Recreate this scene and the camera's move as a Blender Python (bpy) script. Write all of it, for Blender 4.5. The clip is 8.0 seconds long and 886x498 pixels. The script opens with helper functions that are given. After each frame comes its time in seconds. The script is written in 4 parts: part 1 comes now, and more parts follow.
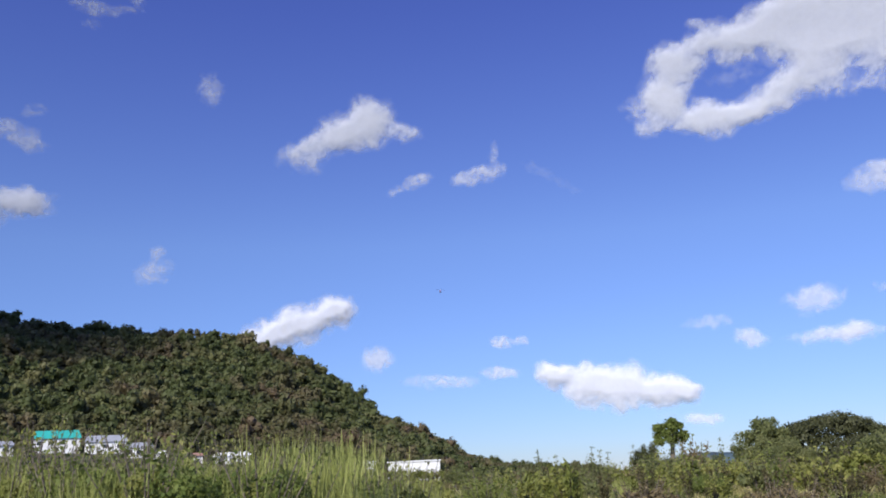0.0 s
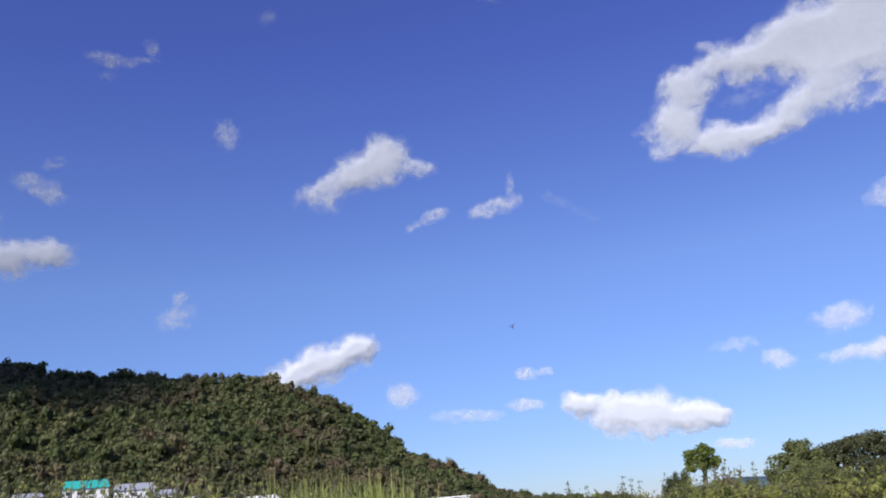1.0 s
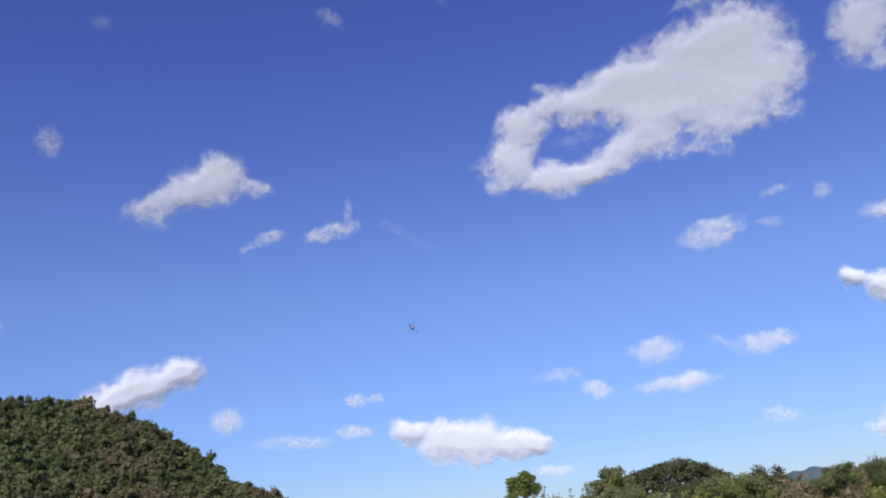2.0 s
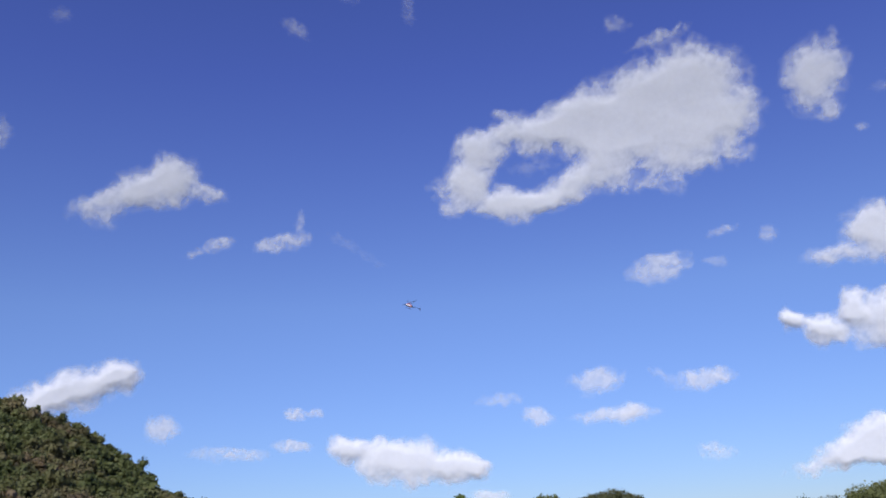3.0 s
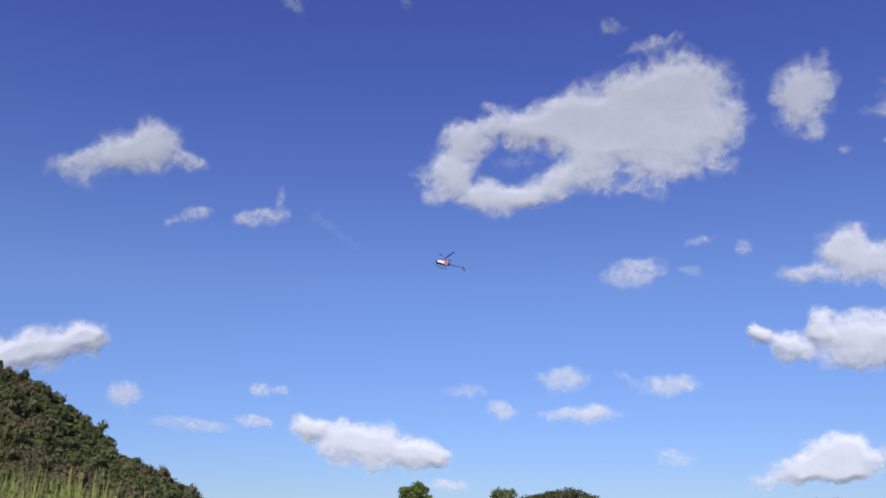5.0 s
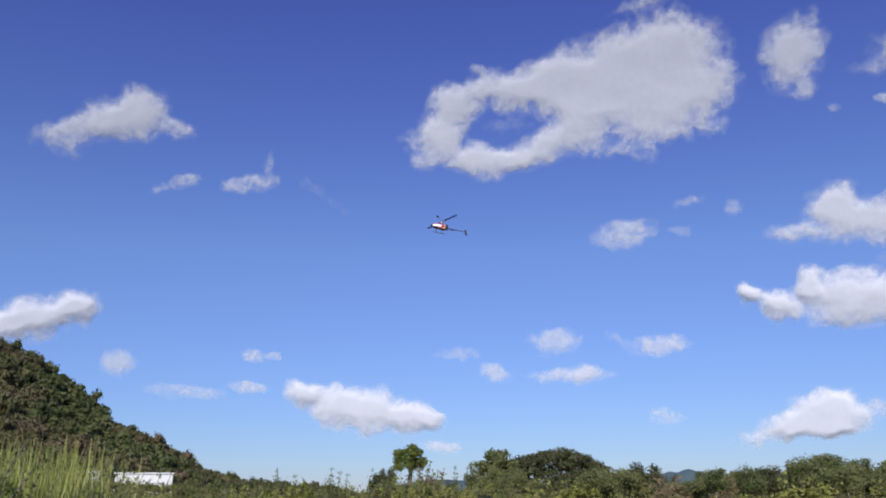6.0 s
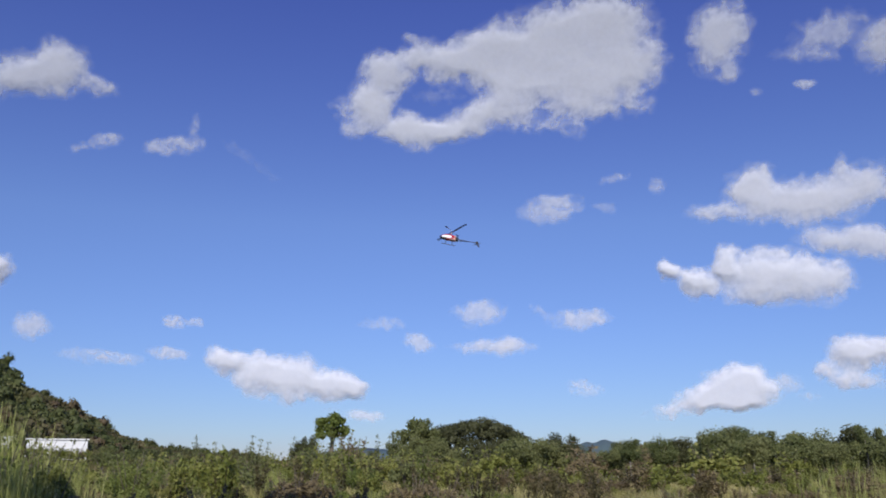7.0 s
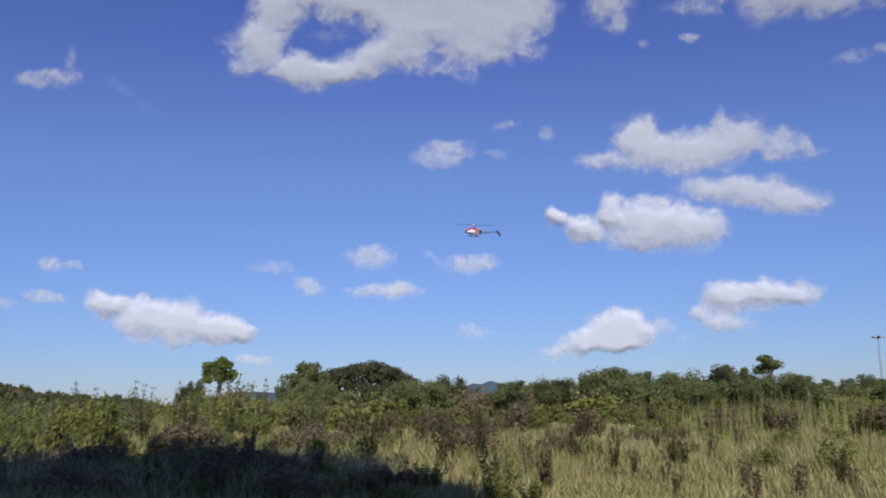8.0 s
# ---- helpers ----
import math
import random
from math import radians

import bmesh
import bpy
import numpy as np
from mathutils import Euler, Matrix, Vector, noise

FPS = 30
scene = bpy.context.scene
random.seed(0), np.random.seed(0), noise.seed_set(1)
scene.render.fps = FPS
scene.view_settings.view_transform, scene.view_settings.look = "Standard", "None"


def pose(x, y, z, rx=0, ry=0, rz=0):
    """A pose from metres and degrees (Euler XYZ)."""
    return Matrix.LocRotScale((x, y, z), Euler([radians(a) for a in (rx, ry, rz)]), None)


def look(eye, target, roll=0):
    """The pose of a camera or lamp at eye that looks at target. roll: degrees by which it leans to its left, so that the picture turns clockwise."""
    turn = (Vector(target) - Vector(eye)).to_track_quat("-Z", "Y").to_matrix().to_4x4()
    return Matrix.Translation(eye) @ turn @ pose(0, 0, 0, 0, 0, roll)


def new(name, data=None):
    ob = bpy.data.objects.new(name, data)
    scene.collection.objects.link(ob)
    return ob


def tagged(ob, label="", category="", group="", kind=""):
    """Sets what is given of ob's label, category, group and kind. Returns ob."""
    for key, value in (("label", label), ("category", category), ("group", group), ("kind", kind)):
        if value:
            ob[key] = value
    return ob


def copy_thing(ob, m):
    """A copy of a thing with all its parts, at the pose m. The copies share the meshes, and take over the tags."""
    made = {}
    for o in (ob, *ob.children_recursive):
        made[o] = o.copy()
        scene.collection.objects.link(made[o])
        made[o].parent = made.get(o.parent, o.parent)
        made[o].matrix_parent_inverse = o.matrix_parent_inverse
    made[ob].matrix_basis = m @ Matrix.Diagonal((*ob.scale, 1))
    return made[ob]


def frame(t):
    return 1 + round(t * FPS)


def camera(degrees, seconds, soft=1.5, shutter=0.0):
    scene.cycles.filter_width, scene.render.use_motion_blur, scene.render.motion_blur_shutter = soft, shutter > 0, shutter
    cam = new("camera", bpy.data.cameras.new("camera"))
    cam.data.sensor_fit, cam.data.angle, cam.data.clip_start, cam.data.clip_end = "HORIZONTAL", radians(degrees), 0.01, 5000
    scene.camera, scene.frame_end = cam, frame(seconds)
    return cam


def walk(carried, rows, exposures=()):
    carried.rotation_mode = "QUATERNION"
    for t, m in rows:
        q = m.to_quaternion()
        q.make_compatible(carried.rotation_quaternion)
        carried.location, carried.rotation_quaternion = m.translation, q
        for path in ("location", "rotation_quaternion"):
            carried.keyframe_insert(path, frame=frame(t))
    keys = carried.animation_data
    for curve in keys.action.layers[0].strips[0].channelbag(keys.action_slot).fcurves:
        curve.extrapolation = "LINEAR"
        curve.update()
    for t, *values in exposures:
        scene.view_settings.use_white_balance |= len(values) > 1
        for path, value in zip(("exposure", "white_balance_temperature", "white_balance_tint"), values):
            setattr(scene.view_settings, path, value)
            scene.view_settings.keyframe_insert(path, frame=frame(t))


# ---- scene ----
# ---- camera ----
EYE = (0.0, 0.0, 1.6)
VIEWS = [  # seconds, heading to the left of +y, upward tilt, lean
    (0.0, -0.06, 14.72, -2.99), (0.5, 1.20, 14.86, -3.88), (1.0, 1.09, 17.01, -5.18), (1.5, -3.84, 17.21, -6.15),
    (2.0, -10.26, 17.67, -6.14), (2.2, -10.98, 18.30, -5.81), (3.3, -15.37, 19.01, -2.43), (3.5, -16.61, 20.00, -2.40),
    (3.8, -15.16, 21.35, -1.64), (4.0, -14.84, 20.72, 3.48), (4.2, -15.79, 19.28, 2.77), (5.3, -14.75, 17.70, -0.61),
    (5.5, -14.84, 18.45, -1.62), (6.0, -15.87, 15.54, -0.29), (6.5, -17.87, 14.88, -0.67), (7.0, -20.76, 13.60, 0.08),
    (7.1, -21.13, 13.39, 0.20), (7.2, -21.73, 13.21, 0.47), (7.3, -22.36, 13.07, 0.95), (7.4, -23.02, 12.73, 1.28), (7.5, -23.88, 12.11, 1.25),
    (7.6, -25.50, 10.51, 0.84), (7.7, -26.40, 9.62, 0.45), (7.8, -26.66, 9.62, -0.18), (7.9, -27.28, 9.78, -0.42), (8.0, -28.00, 9.92, -0.70)]
cam = camera(53.7, 8.0, soft=1.8, shutter=0.3)
walk(cam, [(t, pose(*EYE) @ pose(0, 0, 0, 0, 0, yaw) @ pose(0, 0, 0, 90 + tilt) @ pose(0, 0, 0, 0, 0, lean))
           for t, yaw, tilt, lean in VIEWS], exposures=[(0.0, 0.06), (1.5, -0.02), (3.5, -0.15), (6.0, -0.21), (7.0, -0.28), (8.0, -0.38)])

# ---- sky and sun ----
SUN_AZ, SUN_EL = 205.0, 36.0   # clockwise from +y, above the horizon
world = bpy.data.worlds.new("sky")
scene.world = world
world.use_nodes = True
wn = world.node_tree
for n in list(wn.nodes):
    wn.nodes.remove(n)
sky = wn.nodes.new("ShaderNodeTexSky")
sky.sky_type, sky.sun_disc = "NISHITA", False
sky.sun_elevation, sky.sun_rotation = radians(SUN_EL), radians(SUN_AZ)
sky.altitude, sky.air_density, sky.dust_density, sky.ozone_density = 300.0, 1.0, 0.0, 3.0
bg = wn.nodes.new("ShaderNodeBackground")
bg.inputs["Strength"].default_value = 0.15
wo = wn.nodes.new("ShaderNodeOutputWorld")
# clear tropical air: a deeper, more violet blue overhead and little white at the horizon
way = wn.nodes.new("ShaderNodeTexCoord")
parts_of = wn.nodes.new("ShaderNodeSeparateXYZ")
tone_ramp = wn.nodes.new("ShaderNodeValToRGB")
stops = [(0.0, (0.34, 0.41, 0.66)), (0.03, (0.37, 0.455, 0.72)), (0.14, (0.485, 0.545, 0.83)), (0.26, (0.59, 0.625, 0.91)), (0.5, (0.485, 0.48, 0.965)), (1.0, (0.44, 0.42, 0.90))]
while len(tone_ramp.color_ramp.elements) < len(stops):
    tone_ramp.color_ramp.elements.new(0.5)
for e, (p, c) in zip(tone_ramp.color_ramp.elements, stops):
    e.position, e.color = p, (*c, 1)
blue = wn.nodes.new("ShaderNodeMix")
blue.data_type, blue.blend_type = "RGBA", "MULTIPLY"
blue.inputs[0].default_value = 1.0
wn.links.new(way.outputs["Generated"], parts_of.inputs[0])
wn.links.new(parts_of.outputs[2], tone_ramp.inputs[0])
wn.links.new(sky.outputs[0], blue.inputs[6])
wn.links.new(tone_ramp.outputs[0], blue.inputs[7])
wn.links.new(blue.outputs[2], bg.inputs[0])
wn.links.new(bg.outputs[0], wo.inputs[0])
sun = bpy.data.lights.new("sun", "SUN")
sun.energy, sun.angle, sun.color = 5.0, radians(0.5), (1.0, 0.965, 0.92)
so = new("sun", sun)
sd = Vector((math.sin(radians(SUN_AZ)) * math.cos(radians(SUN_EL)), math.cos(radians(SUN_AZ)) * math.cos(radians(SUN_EL)), math.sin(radians(SUN_EL))))
so.matrix_world = look(sd * 100, (0, 0, 0))


def spot(az, d, z=0.0):
    """A place at a compass bearing and a ground distance from the viewer."""
    return Vector((d * math.sin(radians(az)), d * math.cos(radians(az)), z))


# ---- materials ----
def nodes_of(name):
    m = bpy.data.materials.new(name)
    m.use_nodes = True
    nt = m.node_tree
    return m, nt, nt.nodes["Principled BSDF"], nt.nodes["Material Output"]


def ramp(nt, fac, stops):
    r = nt.nodes.new("ShaderNodeValToRGB")
    els = r.color_ramp.elements
    while len(els) < len(stops):
        els.new(0.5)
    for e, (p, c) in zip(els, stops):
        e.position, e.color = p, (*c, 1)
    nt.links.new(fac, r.inputs[0])
    return r.outputs[0]


def noise_tex(nt, scale, detail=4.0, rough=0.6, coord="Object"):
    tc = nt.nodes.new("ShaderNodeTexCoord")
    n = nt.nodes.new("ShaderNodeTexNoise")
    n.inputs["Scale"].default_value, n.inputs["Detail"].default_value, n.inputs["Roughness"].default_value = scale, detail, rough
    nt.links.new(tc.outputs[coord], n.inputs["Vector"])
    return n.outputs["Fac"]


def mixc(nt, fac, a, b, mode="MIX"):
    m = nt.nodes.new("ShaderNodeMix")
    m.data_type, m.blend_type = "RGBA", mode
    for sock, v in ((m.inputs[0], fac), (m.inputs[6], a), (m.inputs[7], b)):
        if isinstance(v, (int, float)):
            sock.default_value = v
        elif isinstance(v, tuple):
            sock.default_value = (*v, 1)
        else:
            nt.links.new(v, sock)
    return m.outputs[2]


def math_node(nt, op, a, b=0.0, c=0.0):
    m = nt.nodes.new("ShaderNodeMath")
    m.operation = op
    for sock, v in zip(m.inputs, (a, b, c)):
        if isinstance(v, (int, float)):
            sock.default_value = v
        else:
            nt.links.new(v, sock)
    return m.outputs[0]


def foliage(name, dark, mid, light, patch=0.05, through_light=0.3, obvary=0.6, crowns=False):
    """Leaves: three tones, varied leaf by leaf, plant by plant and in patches over the land."""
    m, nt, p, out = nodes_of(name)
    geo = nt.nodes.new("ShaderNodeNewGeometry")
    info = nt.nodes.new("ShaderNodeObjectInfo")
    n = nt.nodes.new("ShaderNodeTexNoise")
    n.inputs["Scale"].default_value, n.inputs["Detail"].default_value = patch, 3.0
    nt.links.new(geo.outputs["Position"], n.inputs["Vector"])
    f = math_node(nt, "MULTIPLY", geo.outputs["Random Per Island"], 0.15 if crowns else 0.45)
    f = math_node(nt, "MULTIPLY_ADD", n.outputs["Fac"], 1.1, f)
    f = math_node(nt, "MULTIPLY_ADD", info.outputs["Random"], obvary * 0.5, f)
    if crowns:   # every crown has a tone of its own
        at = nt.nodes.new("ShaderNodeAttribute")
        at.attribute_name = "tone"
        f = math_node(nt, "MULTIPLY_ADD", at.outputs["Fac"], 1.6, math_node(nt, "MULTIPLY_ADD", f, 0.6, -0.50))
    f = math_node(nt, "SUBTRACT", f, 0.35 + obvary * 0.2)
    col = ramp(nt, f, [(0.0, dark), (0.45, mid), (1.0, light)])
    if crowns:   # some crowns have turned brown
        dry = nt.nodes.new("ShaderNodeTexNoise")
        dry.inputs["Scale"].default_value, dry.inputs["Detail"].default_value = 0.022, 5.0
        nt.links.new(geo.outputs["Position"], dry.inputs["Vector"])
        much = math_node(nt, "MULTIPLY", math_node(nt, "MAXIMUM", math_node(nt, "SUBTRACT", dry.outputs["Fac"], 0.50), 0.0), 4.5)
        much = math_node(nt, "MINIMUM", math_node(nt, "MULTIPLY", much, math_node(nt, "ADD", at.outputs["Fac"], 0.5)), 0.85)
        col = mixc(nt, much, col, (0.170, 0.115, 0.072))
    nt.links.new(col, p.inputs["Base Color"])
    p.inputs["Roughness"].default_value = 0.6
    p.inputs["Specular IOR Level"].default_value = 0.25
    t = nt.nodes.new("ShaderNodeBsdfTranslucent")
    nt.links.new(col, t.inputs[0])
    mx = nt.nodes.new("ShaderNodeMixShader")
    mx.inputs[0].default_value = through_light
    nt.links.new(p.outputs[0], mx.inputs[1])
    nt.links.new(t.outputs[0], mx.inputs[2])
    nt.links.new(mx.outputs[0], out.inputs[0])
    return m


def plain(name, col, rough=0.5, metal=0.0, vary=0.15, scale=8.0, coat=0.0, bump=0.0):
    m, nt, p, out = nodes_of(name)
    fac = noise_tex(nt, scale)
    lo, hi = tuple(c * (1 - vary) for c in col), tuple(min(1, c * (1 + vary)) for c in col)
    nt.links.new(ramp(nt, fac, [(0.3, lo), (0.7, hi)]), p.inputs["Base Color"])
    p.inputs["Roughness"].default_value, p.inputs["Metallic"].default_value = rough, metal
    p.inputs["Coat Weight"].default_value = coat
    if bump:
        b = nt.nodes.new("ShaderNodeBump")
        b.inputs["Strength"].default_value = bump
        nt.links.new(noise_tex(nt, scale * 4), b.inputs["Height"])
        nt.links.new(b.outputs[0], p.inputs["Normal"])
    return m


def cloud_material():
    """Vapour: as opaque as its thickness, fleecy at the small scale, lit from the front and through."""
    m, nt, p, out = nodes_of("cloud_vapour")
    nt.nodes.remove(p)
    at = nt.nodes.new("ShaderNodeAttribute")
    at.attribute_name = "thickness"
    n = noise_tex(nt, 0.05, 4.0, 0.6)
    thin = math_node(nt, "SUBTRACT", 1.0, at.outputs["Fac"])
    f = math_node(nt, "MULTIPLY", math_node(nt, "SUBTRACT", n, 0.5), math_node(nt, "MULTIPLY", thin, 1.1))
    edge = math_node(nt, "MULTIPLY", at.outputs["Fac"], math_node(nt, "ADD", f, 1.0))
    edge = math_node(nt, "MINIMUM", math_node(nt, "MAXIMUM", edge, 0.0), 1.0)
    # white vapour, tinted slightly blue for the haze in front of it
    d = nt.nodes.new("ShaderNodeBsdfDiffuse")
    d.inputs[0].default_value = (0.85, 0.86, 0.90, 1)
    t = nt.nodes.new("ShaderNodeBsdfTranslucent")
    t.inputs[0].default_value = (0.85, 0.86, 0.90, 1)
    a = nt.nodes.new("ShaderNodeMixShader")
    a.inputs[0].default_value = 0.32
    nt.links.new(d.outputs[0], a.inputs[1])
    nt.links.new(t.outputs[0], a.inputs[2])
    tr = nt.nodes.new("ShaderNodeBsdfTransparent")
    mx = nt.nodes.new("ShaderNodeMixShader")
    nt.links.new(edge, mx.inputs[0])
    nt.links.new(tr.outputs[0], mx.inputs[1])
    nt.links.new(a.outputs[0], mx.inputs[2])
    nt.links.new(mx.outputs[0], out.inputs[0])
    return m


def soil_material():
    m, nt, p, out = nodes_of("field_soil")
    geo = nt.nodes.new("ShaderNodeNewGeometry")
    cols = []
    for s in (0.06, 2.5):
        n = nt.nodes.new("ShaderNodeTexNoise")
        n.inputs["Scale"].default_value, n.inputs["Detail"].default_value = s, 6.0
        nt.links.new(geo.outputs["Position"], n.inputs["Vector"])
        cols.append(n.outputs["Fac"])
    a = ramp(nt, cols[0], [(0.35, (0.09, 0.10, 0.035)), (0.65, (0.20, 0.17, 0.08))])
    b = ramp(nt, cols[1], [(0.3, (0.5, 0.45, 0.35)), (0.7, (1.0, 1.0, 1.0))])
    nt.links.new(mixc(nt, 1.0, a, b, "MULTIPLY"), p.inputs["Base Color"])
    p.inputs["Roughness"].default_value = 0.95
    p.inputs["Specular IOR Level"].default_value = 0.0
    bp = nt.nodes.new("ShaderNodeBump")
    bp.inputs["Strength"].default_value = 0.6
    nt.links.new(cols[1], bp.inputs["Height"])
    nt.links.new(bp.outputs[0], p.inputs["Normal"])
    return m


M_CLOUD = cloud_material()
M_SOIL = soil_material()
M_HILL = foliage("hill_forest", (0.084, 0.102, 0.034), (0.120, 0.135, 0.047), (0.175, 0.164, 0.068), 0.012, 0.3, 0.0, True)
# floor tones kept low, with the shade between the crowns in the colour
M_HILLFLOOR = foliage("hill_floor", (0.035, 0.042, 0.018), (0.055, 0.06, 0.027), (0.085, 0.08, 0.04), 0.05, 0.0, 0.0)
# distant woods: the haze of the air is mixed into the greens as blue
M_FAR_HAZED = foliage("far_forest_hazed", (0.075, 0.115, 0.120), (0.09, 0.13, 0.130), (0.11, 0.15, 0.14), 0.01, 0.0, 0.0)
M_TREE = foliage("tree_leaves", (0.080, 0.102, 0.033), (0.152, 0.170, 0.060), (0.26, 0.258, 0.105), 0.12, 0.3, 0.8)
M_TREE_DARK = foliage("rain_tree_leaves", (0.035, 0.042, 0.018), (0.065, 0.070, 0.028), (0.105, 0.105, 0.045), 0.2, 0.15, 0.3)
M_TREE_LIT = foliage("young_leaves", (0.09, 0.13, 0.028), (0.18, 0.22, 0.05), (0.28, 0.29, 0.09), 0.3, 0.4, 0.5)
M_BUSH = foliage("bush_leaves", (0.115, 0.14, 0.03), (0.24, 0.26, 0.06), (0.38, 0.36, 0.115), 0.25, 0.4, 0.9)
M_DRYBUSH = foliage("dry_bush_leaves", (0.11, 0.080, 0.04), (0.20, 0.155, 0.078), (0.34, 0.27, 0.14), 0.3, 0.3, 0.8)
M_GRASS = foliage("field_grass", (0.16, 0.175, 0.055), (0.39, 0.35, 0.13), (0.62, 0.52, 0.29), 0.20, 0.22, 0.0)
M_CANE = foliage("cane_grass", (0.20, 0.235, 0.05), (0.36, 0.385, 0.11), (0.52, 0.51, 0.22), 0.6, 0.22, 0.4)
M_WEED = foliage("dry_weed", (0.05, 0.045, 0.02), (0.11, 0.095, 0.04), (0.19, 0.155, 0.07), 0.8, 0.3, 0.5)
M_BARK = plain("bark", (0.16, 0.13, 0.10), 0.9, 0.0, 0.4, 6.0, bump=0.5)
M_BARK_PALE = plain("pale_bark", (0.30, 0.27, 0.22), 0.9, 0.0, 0.35, 5.0, bump=0.4)
M_TEAL = plain("teal_roof_sheet", (0.04, 0.40, 0.33), 0.45, 0.0, 0.1, 0.6)
M_GREYROOF = plain("grey_roof_sheet", (0.42, 0.43, 0.44), 0.45, 0.2, 0.12, 0.6)
M_WHITE = plain("white_paint", (0.80, 0.79, 0.76), 0.7, 0.0, 0.06, 0.5)
M_GLASSY = plain("dark_window", (0.03, 0.035, 0.04), 0.15, 0.0, 0.1, 1.0)
M_BROWNROOF = plain("weathered_roof", (0.35, 0.20, 0.15), 0.7, 0.0, 0.25, 0.8)
M_MAST = plain("galvanised_steel", (0.55, 0.56, 0.57), 0.4, 0.6, 0.1, 2.0)
M_RED = plain("red_canopy_paint", (0.45, 0.012, 0.035), 0.25, 0.0, 0.06, 6.0, coat=0.6)
M_HWHITE = plain("white_canopy_paint", (0.85, 0.84, 0.82), 0.25, 0.0, 0.04, 6.0, coat=0.6)
M_BLACK = plain("black_carbon", (0.02, 0.02, 0.022), 0.4, 0.0, 0.2, 20.0)
M_FRAME = plain("tan_frame", (0.52, 0.27, 0.22), 0.4, 0.0, 0.1, 10.0)
M_ALLOY = plain("bare_alloy", (0.75, 0.75, 0.76), 0.25, 1.0, 0.05, 10.0)
M_SMOKED = plain("smoked_canopy_window", (0.015, 0.015, 0.02), 0.08, 0.0, 0.1, 5.0, coat=0.8)


# ---- mesh helpers ----
def mesh_of(name, verts, faces, mats, smooth=False, midx=None):
    """A mesh from an array of corners and one array of equal-sided faces."""
    verts, faces = np.asarray(verts, np.float32), np.asarray(faces, np.int32)
    me = bpy.data.meshes.new(name)
    k = faces.shape[1]
    me.vertices.add(len(verts))
    me.vertices.foreach_set("co", verts.ravel())
    me.loops.add(faces.size)
    me.loops.foreach_set("vertex_index", faces.ravel())
    me.polygons.add(len(faces))
    me.polygons.foreach_set("loop_start", np.arange(0, faces.size, k, dtype=np.int32))
    me.polygons.foreach_set("loop_total", np.full(len(faces), k, np.int32))
    if smooth:
        me.polygons.foreach_set("use_smooth", np.ones(len(faces), bool))
    for mt in mats if isinstance(mats, (list, tuple)) else [mats]:
        me.materials.append(mt)
    if midx is not None:
        me.polygons.foreach_set("material_index", np.asarray(midx, np.int32))
    me.update(calc_edges=True)
    return me


def thing(name, label, category, kind="", group="", at=None):
    ob = tagged(new(name), label, category, group, kind)
    if at is not None:
        ob.matrix_basis = at
    return ob


def part(name, data, material, parent, label=""):
    """One mesh object under a thing or a part; data is a bmesh or a mesh."""
    if isinstance(data, bmesh.types.BMesh):
        me = bpy.data.meshes.new(name)
        data.to_mesh(me)
        data.free()
        me.materials.append(material)
    else:
        me = data
    ob = new(name, me)
    ob.parent = parent
    return tagged(ob, label)


def leaves(rng, centres, size, flat=0.3, aspect=1.6, outward=None, loose=0.7):
    """Small four-cornered leaves at the centres, turned at random."""
    n = len(centres)
    a = rng.normal(size=(n, 3))
    a /= np.linalg.norm(a, axis=1)[:, None]
    b = rng.normal(size=(n, 3))
    b[:, 2] *= flat + 0.5
    if outward is not None:   # leaves lie roughly on the surface of their mass
        nrm = outward + rng.normal(size=(n, 3)) * loose
        nrm /= np.linalg.norm(nrm, axis=1)[:, None] + 1e-9
        a -= (a * nrm).sum(1)[:, None] * nrm
        a /= np.linalg.norm(a, axis=1)[:, None] + 1e-9
        b = np.cross(nrm, a)
    b -= (a * b).sum(1)[:, None] * a
    b /= np.linalg.norm(b, axis=1)[:, None] + 1e-9
    s = size * rng.uniform(0.6, 1.35, (n, 1))
    u, v = a * s * 0.5 * aspect, b * s * 0.5
    corners = np.stack([centres - u, centres - v * 0.9 + u * 0.1, centres + u, centres + v * 0.9 + u * 0.1], 1)
    return corners.reshape(-1, 3), np.arange(4 * n).reshape(n, 4)


def balls(centres, radii, squash=0.8, nu=7, nv=5):
    """Rough rounded masses inside a crown, that close its gaps."""
    vs, fs = [], []
    for c, r in zip(centres, radii):
        o = len(vs)
        for i in range(nv + 1):
            t = math.pi * i / nv
            for k in range(nu):
                p = 2 * math.pi * k / nu
                q = (math.sin(t) * math.cos(p), math.sin(t) * math.sin(p), math.cos(t))
                w = r * (1 + 0.35 * noise.noise((q[0] * 2 + c[0], q[1] * 2 + c[1], q[2] * 2 + c[2])))
                vs.append((c[0] + q[0] * w, c[1] + q[1] * w, c[2] + q[2] * w * squash))
        for i in range(nv):
            for k in range(nu):
                a, b = o + i * nu + k, o + i * nu + (k + 1) % nu
                fs.append((a, a + nu, b + nu, b))
    return np.array(vs), np.array(fs)


